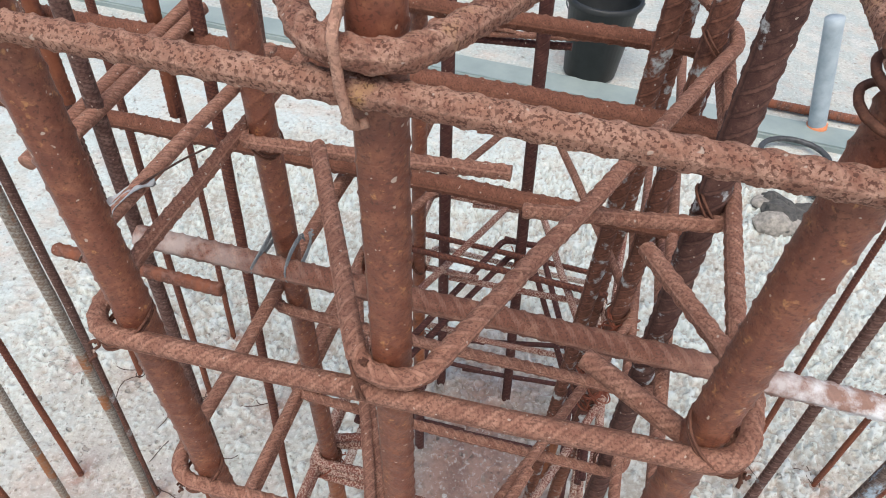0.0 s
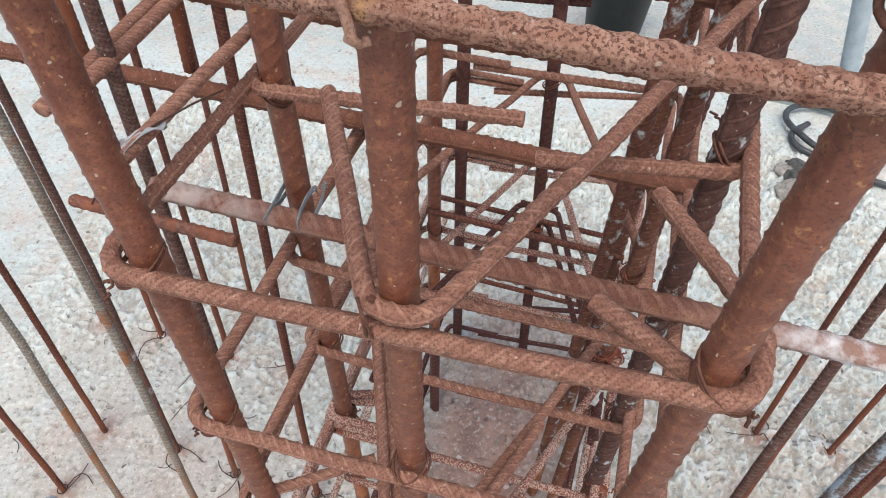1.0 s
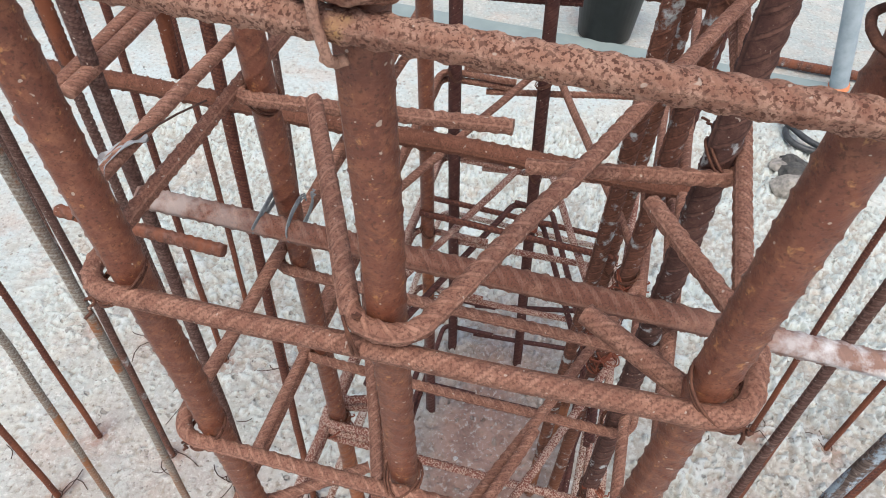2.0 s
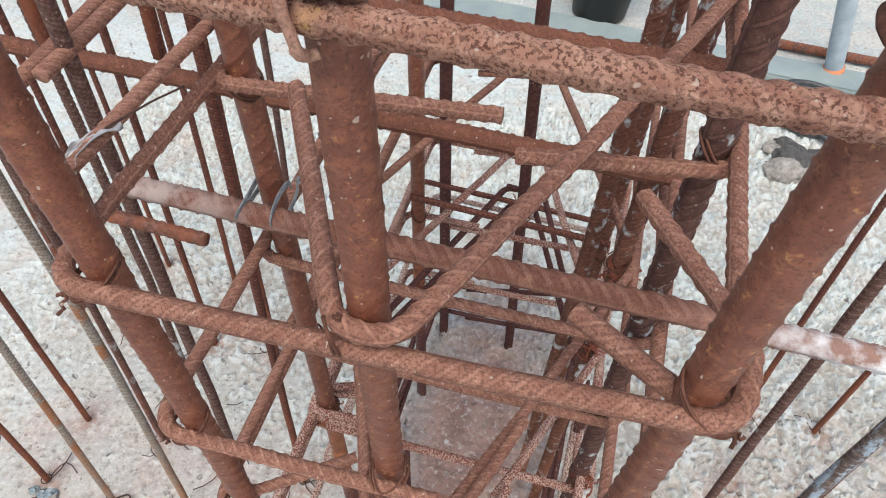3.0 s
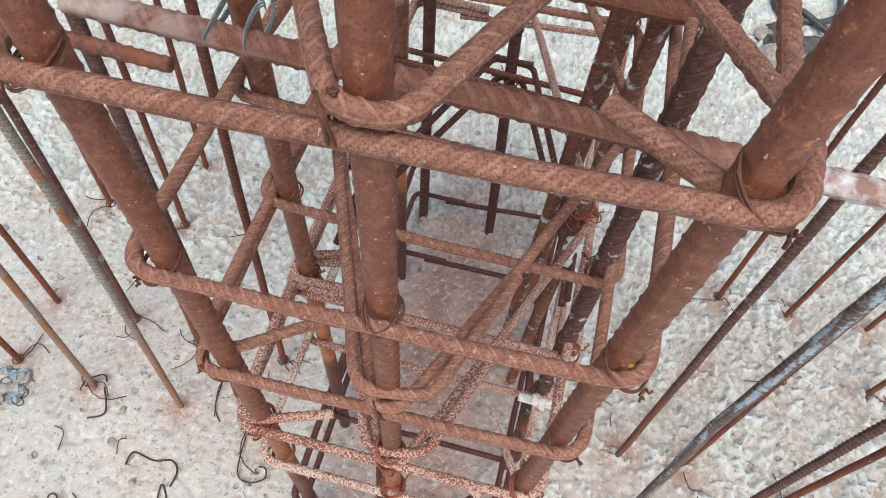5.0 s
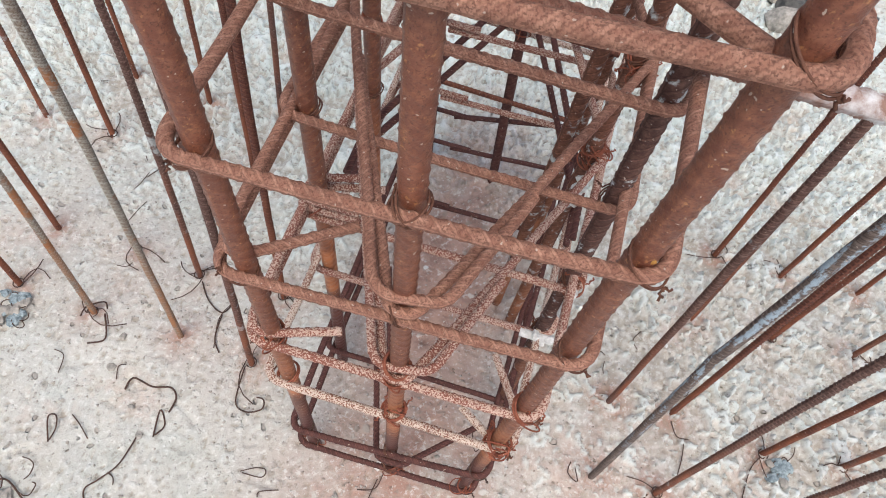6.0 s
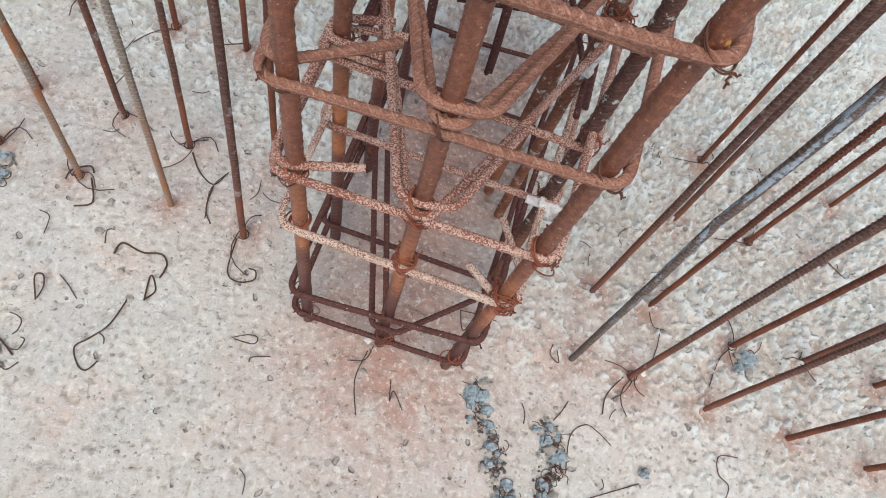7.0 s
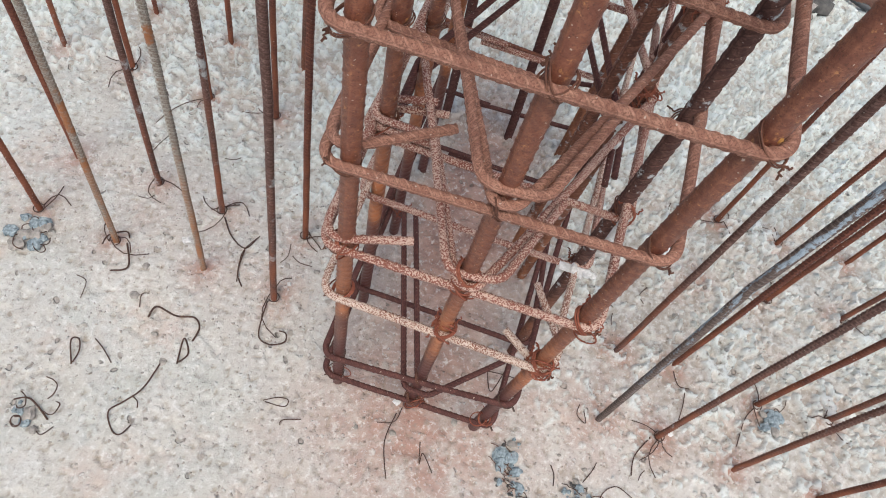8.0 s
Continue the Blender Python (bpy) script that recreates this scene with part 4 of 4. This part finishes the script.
def base_wire(a, b, seed, turns=2):
    """A curl of tie wire left round the foot of a starter bar."""
    g = np.random.default_rng(seed)
    c = at(a, b)
    pieces = []
    for q in range(turns):
        t0 = g.uniform(0, 6.28)
        pts = [Vector((0.009 * math.cos(t0 + i * 0.7), 0.009 * math.sin(t0 + i * 0.7), 0.006 + 0.002 * i / 6)) for i in range(7)]
        d = Vector((*g.uniform(-1, 1, 2), 0)).normalized()
        side = Vector((-d.y, d.x, 0)) * g.uniform(-0.02, 0.02)
        length = g.uniform(0.03, 0.075)
        last = pts[-1]
        pts += [last + d * length * t + side * math.sin(t * 3.0) + Vector((0, 0, 0.006 * math.sin(t * 3.1) - 0.004 * t)) for t in (0.25, 0.5, 0.75, 1.0)]
        pieces.append(sweep(rounded(pts, 0.004), 0.0009, seg=6, step=0.0024))
    ob = new("wire_curl", joined("wire_curl", pieces, WIRE))
    ob.location = c
    return tagged(ob, "curl of rusty tie wire round a starter bar's foot", "wire offcut", "wire curls at the starter bars")


for q, (a, b) in enumerate(((-0.269, 0.096), (-0.553, 0.099), (-0.693, 0.109), (-0.418, 0.218), (-0.542, 0.230), (-0.265, 0.225), (-0.545, 0.437), (-0.703, 0.443),
                            (0.603, 0.202), (0.611, 0.423), (0.628, 0.567), (0.494, 0.569), (0.767, 0.438), (0.430, 0.087), (-0.414, 0.447), (0.741, 0.221))):
    base_wire(a, b, 100 + q, 2 + q % 2)

# random short offcuts and small stones over the slab
g = np.random.default_rng(21)
for q in range(34):
    x, y = g.uniform(-0.75, 0.75), g.uniform(-0.05, 0.75)
    if abs((x - 0.1)) < 0.24 and 0.12 < y < 0.9:
        continue
    d = g.uniform(0, 6.28)
    length = g.uniform(0.012, 0.035)
    bend = g.uniform(-1.4, 1.4)
    p1 = (x + length * math.cos(d), y + length * math.sin(d))
    p2 = (p1[0] + length * 0.7 * math.cos(d + bend), p1[1] + length * 0.7 * math.sin(d + bend))
    offcut([(x, y), p1, p2], r=0.0008)
for q in range(70):
    x, y = g.uniform(-0.8, 0.9), g.uniform(-0.12, 0.9)
    s = g.uniform(0.0025, 0.0065)
    tagged(lump("pebble", (x, y, s * 0.3 + 0.001), s, 200 + q, (STONE, STONE, PLASTER)[q % 3], None, 0.6), "small loose stone on the rough concrete", "stone", "loose stones on the slab")


def crumbs(x, y, n, spread, seed, label, wires=4, size=(0.004, 0.011), stones=(BLUE_CRUMB, STONE, BLUE_CRUMB, BLUE_CRUMB, STONE)):
    """A small heap of broken blue-grey cement with bits of wire."""
    g = np.random.default_rng(seed)
    heap = thing("rubble_heap", label, "rubble", "rubble heaps on the slab", place=(x, y, 0))
    for q in range(n):
        r = spread * math.sqrt(g.uniform(0, 1))
        t = g.uniform(0, 6.28)
        s = g.uniform(*size)
        lump("crumb", (x + r * math.cos(t), y + r * math.sin(t), s * 0.35 + 0.002), s, seed * 50 + q, stones[q % len(stones)], heap, 0.65)
    for q in range(wires):
        d0 = g.uniform(0, 6.28)
        pts, here = [], Vector((*(g.uniform(-0.8, 0.8, 2) * spread), 0.006))
        for _ in range(6):
            pts.append(here.copy())
            d0 += g.uniform(0.3, 1.5)
            here += Vector((math.cos(d0), math.sin(d0), 0)) * spread * 0.3
            here.z = g.uniform(0.004, 0.014)
        part("wire_bit", bar_mesh("wire_bit", rounded(pts, 0.01), 0.0009, WIRE, seg=6, step=0.0024), heap, "tangled rusty wire")
    return heap


def tangle(name, line, big, seed, label):
    """Broken blue-grey cement strung along a line, wound through with fine curled wire."""
    g = np.random.default_rng(seed)
    x0, y0 = line[0]
    heap = thing(name, label, "rubble", "rubble heaps on the slab", place=(x0, y0, 0))
    p = np.array(line)
    for q in range(150):
        k = g.uniform(0, len(p) - 1.001)
        i = int(k)
        c = p[i] + (p[i + 1] - p[i]) * (k - i) + g.normal(0, 0.0105, 2)
        s = g.uniform(0.0012, 0.0042) if q > 26 else g.uniform(0.0045, 0.0105)
        kind = (BLUE_CRUMB if g.uniform() < big else STONE) if q <= 26 else (STONE, BLUE_CRUMB, DARK_STONE, BLUE_CRUMB, DARK_STONE)[q % 5]
        lump("crumb", (c[0], c[1], s * 0.4 + 0.0015), s, seed * 50 + q, kind, heap, 0.7)
    for q in range(36):
        k = g.uniform(0, len(p) - 1.001)
        i = int(k)
        c = p[i] + (p[i + 1] - p[i]) * (k - i) + g.normal(0, 0.007, 2) - (x0, y0)
        d0, turn = g.uniform(0, 6.28), g.uniform(-0.9, 0.9)
        pts, here = [], Vector((c[0], c[1], 0.006))
        for _ in range(g.integers(6, 12)):
            pts.append(here.copy())
            d0 += turn + g.uniform(-0.5, 0.5)
            here += Vector((math.cos(d0), math.sin(d0), 0)) * 0.0042
            here.z = g.uniform(0.003, 0.012)
        part("wire_bit", bar_mesh("wire_bit", rounded(pts, 0.004), 0.0007, (WIRE, WIRE_RUST)[q % 2], seg=5, step=0.0022), heap, "tangled rusty wire")


tangle("rubble_heap", [(0.247, 0.163), (0.238, 0.131), (0.250, 0.107), (0.277, 0.072), (0.274, 0.042), (0.300, 0.009), (0.305, -0.015)], 0.85, 11, "broken blue-grey cement and wire by the cage's foot")
tangle("rubble_heap", [(0.350, 0.110), (0.374, 0.092), (0.375, 0.053), (0.360, 0.018), (0.379, -0.013)], 0.5, 12, "dark tangle of wire with cement crumbs on the slab")
crumbs(0.531, 0.066, 9, 0.009, 33, "pale blue cement crumbs on the slab", 1, (0.003, 0.008))
crumbs(-0.60, 0.385, 24, 0.03, 28, "blue-grey cement crumbs round a starter bar", 6)
crumbs(-0.49, 0.10, 8, 0.03, 29, "pale cement crumbs and wire on the slab", 5, (0.003, 0.010))
crumbs(0.72, 0.28, 16, 0.02, 30, "blue-grey cement crumbs beside a starter bar", 3)
crumbs(0.93, 1.44, 10, 0.07, 32, "dark broken stones behind the cage", 4, (0.02, 0.05), (DARK_STONE, DARK_STONE, STONE))

# ---- behind: a smooth cement strip, a bucket, a pipe and a cable ----
def strip():
    bm = bmesh.new()
    bmesh.ops.create_cube(bm, size=1.0)
    for v in bm.verts:
        v.co = Vector((v.co.x * 5.0, v.co.y * 0.115, v.co.z * 0.03))
    bmesh.ops.bevel(bm, geom=bm.edges[:], offset=0.006, segments=2, affect="EDGES")
    me = bpy.data.meshes.new("cement_strip")
    bm.to_mesh(me)
    bm.free()
    me.materials.append(SMOOTH_CEMENT)
    ob = new("cement_strip", me)
    ob.matrix_basis = Matrix.Translation(at(0.3, 1.785, 0.006)) @ Matrix.Rotation(math.atan2(AX.y, AX.x) - 0.05, 4, "Z")
    tagged(ob, "smooth grey-green cement strip across the rough slab", "cement strip", kind="structure")


strip()


def lathe(profile, seg=40):
    verts, faces = [], []
    for r, z in profile:
        for i in range(seg):
            t = i / seg * 2 * math.pi
            verts.append((r * math.cos(t), r * math.sin(t), z))
    for j in range(len(profile) - 1):
        for i in range(seg):
            a, b = j * seg + i, j * seg + (i + 1) % seg
            faces.append([a, b, b + seg, a + seg])
    faces.append(list(range(seg))[::-1])
    return verts, faces


def bucket():
    place = at(0.075, 1.93, 0.004)
    ob = thing("bucket", "black plastic builder's bucket on the slab", "bucket", place=tuple(place))
    v, f = lathe([(0.082, 0), (0.088, 0.006), (0.112, 0.25), (0.121, 0.252), (0.121, 0.27), (0.113, 0.272), (0.108, 0.25), (0.084, 0.012), (0.001, 0.01)])
    part("body", mesh_from("body", v, f, BLACK_PLASTIC), ob)
    pts = [Vector((0.122 * math.cos(t), 0.122 * math.sin(t) * 0.35 - 0.02, 0.262 - 0.1 * math.sin(t))) for t in np.linspace(0, math.pi, 16)]
    part("handle", bar_mesh("handle", pts, 0.0022, WIRE_STEEL, seg=8, step=0.006), ob, "thin steel wire handle")


bucket()


def pipe():
    place = at(0.80, 1.80, 0.0)
    ob = thing("plastic_pipe", "grey-blue plastic pipe stub with an orange collar", "pipe", place=tuple(place))
    lean = Vector((-0.10, 0.02, 0.36))
    part("tube", bar_mesh("tube", [(0, 0, 0.0), lean * 0.5, lean], 0.026, GREY_PIPE, seg=28, step=0.02), ob)
    part("collar", bar_mesh("collar", [lean * 0.0, lean * 0.08], 0.03, ORANGE_PLASTIC, seg=28, step=0.01), ob, "orange plastic collar")


pipe()


def cable():
    """An untidy loop and a half of dark cable whose end trails off."""
    c = at(0.72, 1.57, 0.012)
    pts = []
    for i in range(48):
        t = i / 47
        ang = 2.2 + t * 2 * math.pi * 1.35
        rr = 0.10 + 0.035 * math.sin(ang * 1.7 + 0.6) + 0.03 * t
        pts.append(Vector((rr * math.cos(ang), rr * math.sin(ang) * 0.8, 0.004 + 0.016 * t)))
    pts += [pts[-1] + Vector((0.035 * i, -0.05 * i + 0.006 * i * i, -0.004 * i)) for i in range(1, 5)]
    ob = new("cable", bar_mesh("cable", pts, 0.0085, DARK_CABLE, seg=12, step=0.008))
    ob.location = c
    tagged(ob, "loose loop of dark cable lying on the slab", "cable")


cable()
rod("lying_bar", at(0.55, 1.90, 0.02), at(1.25, 1.86, 0.02), 0.014, RUST_DOWEL_DARK, "rusty ribbed bar lying on the slab", 0.014)


def plastic_strip():
    """A torn grey plastic strip draped over a stirrup's leg."""
    line = rounded([at(-0.160, 0.017, 0.942), at(-0.164, 0.023, 0.952), at(-0.165, 0.034, 0.959), at(-0.163, 0.048, 0.960), at(-0.161, 0.060, 0.955)], 0.012)
    c, s = resample(line, 0.0015)
    n, m = len(c), 9
    verts, faces = [], []
    for layer in (0.0, 0.0006):
        for i in range(n):
            for j in range(m):
                w = (j / (m - 1) - 0.5) * (0.0125 + 0.004 * math.sin(i * 0.3))
                k = 0.006 * noise.noise((i * 0.16, j * 0.55, 3.0))
                p = Vector(c[i]) + AX * (w * 0.8 + k * 0.4) + Vector((0, 0, k + w * 0.25 + layer)) + BX * w * 0.4
                verts.append(tuple(p - Vector(c[0])))
    for base, flip in ((0, True), (n * m, False)):
        for i in range(n - 1):
            for j in range(m - 1):
                q = [base + i * m + j, base + i * m + j + 1, base + (i + 1) * m + j + 1, base + (i + 1) * m + j]
                faces.append(q[::-1] if flip else q)
    for i in range(n - 1):
        for j in (0, m - 1):
            faces.append([i * m + j, (i + 1) * m + j, n * m + (i + 1) * m + j, n * m + i * m + j])
    ob = new("plastic_strip", mesh_from("plastic_strip", verts, faces, TORN_PLASTIC))
    ob.location = c[0]
    tagged(ob, "torn grey plastic strip draped over a stirrup", "plastic strip")


plastic_strip()


def leg_wire():
    pts = rounded([at(-0.176, 0.018, 0.938), at(-0.168, 0.036, 0.958), at(-0.158, 0.058, 0.961), at(-0.15, 0.08, 0.96), at(-0.146, 0.1, 0.955)], 0.02)
    c = Vector(pts[0])
    ob = new("loose_wire", bar_mesh("loose_wire", [p - c for p in pts], 0.0006, WIRE, seg=6, step=0.002, wobble=0.0006))
    ob.location = c
    tagged(ob, "thin dark wire hanging across a stirrup", "wire")


leg_wire()
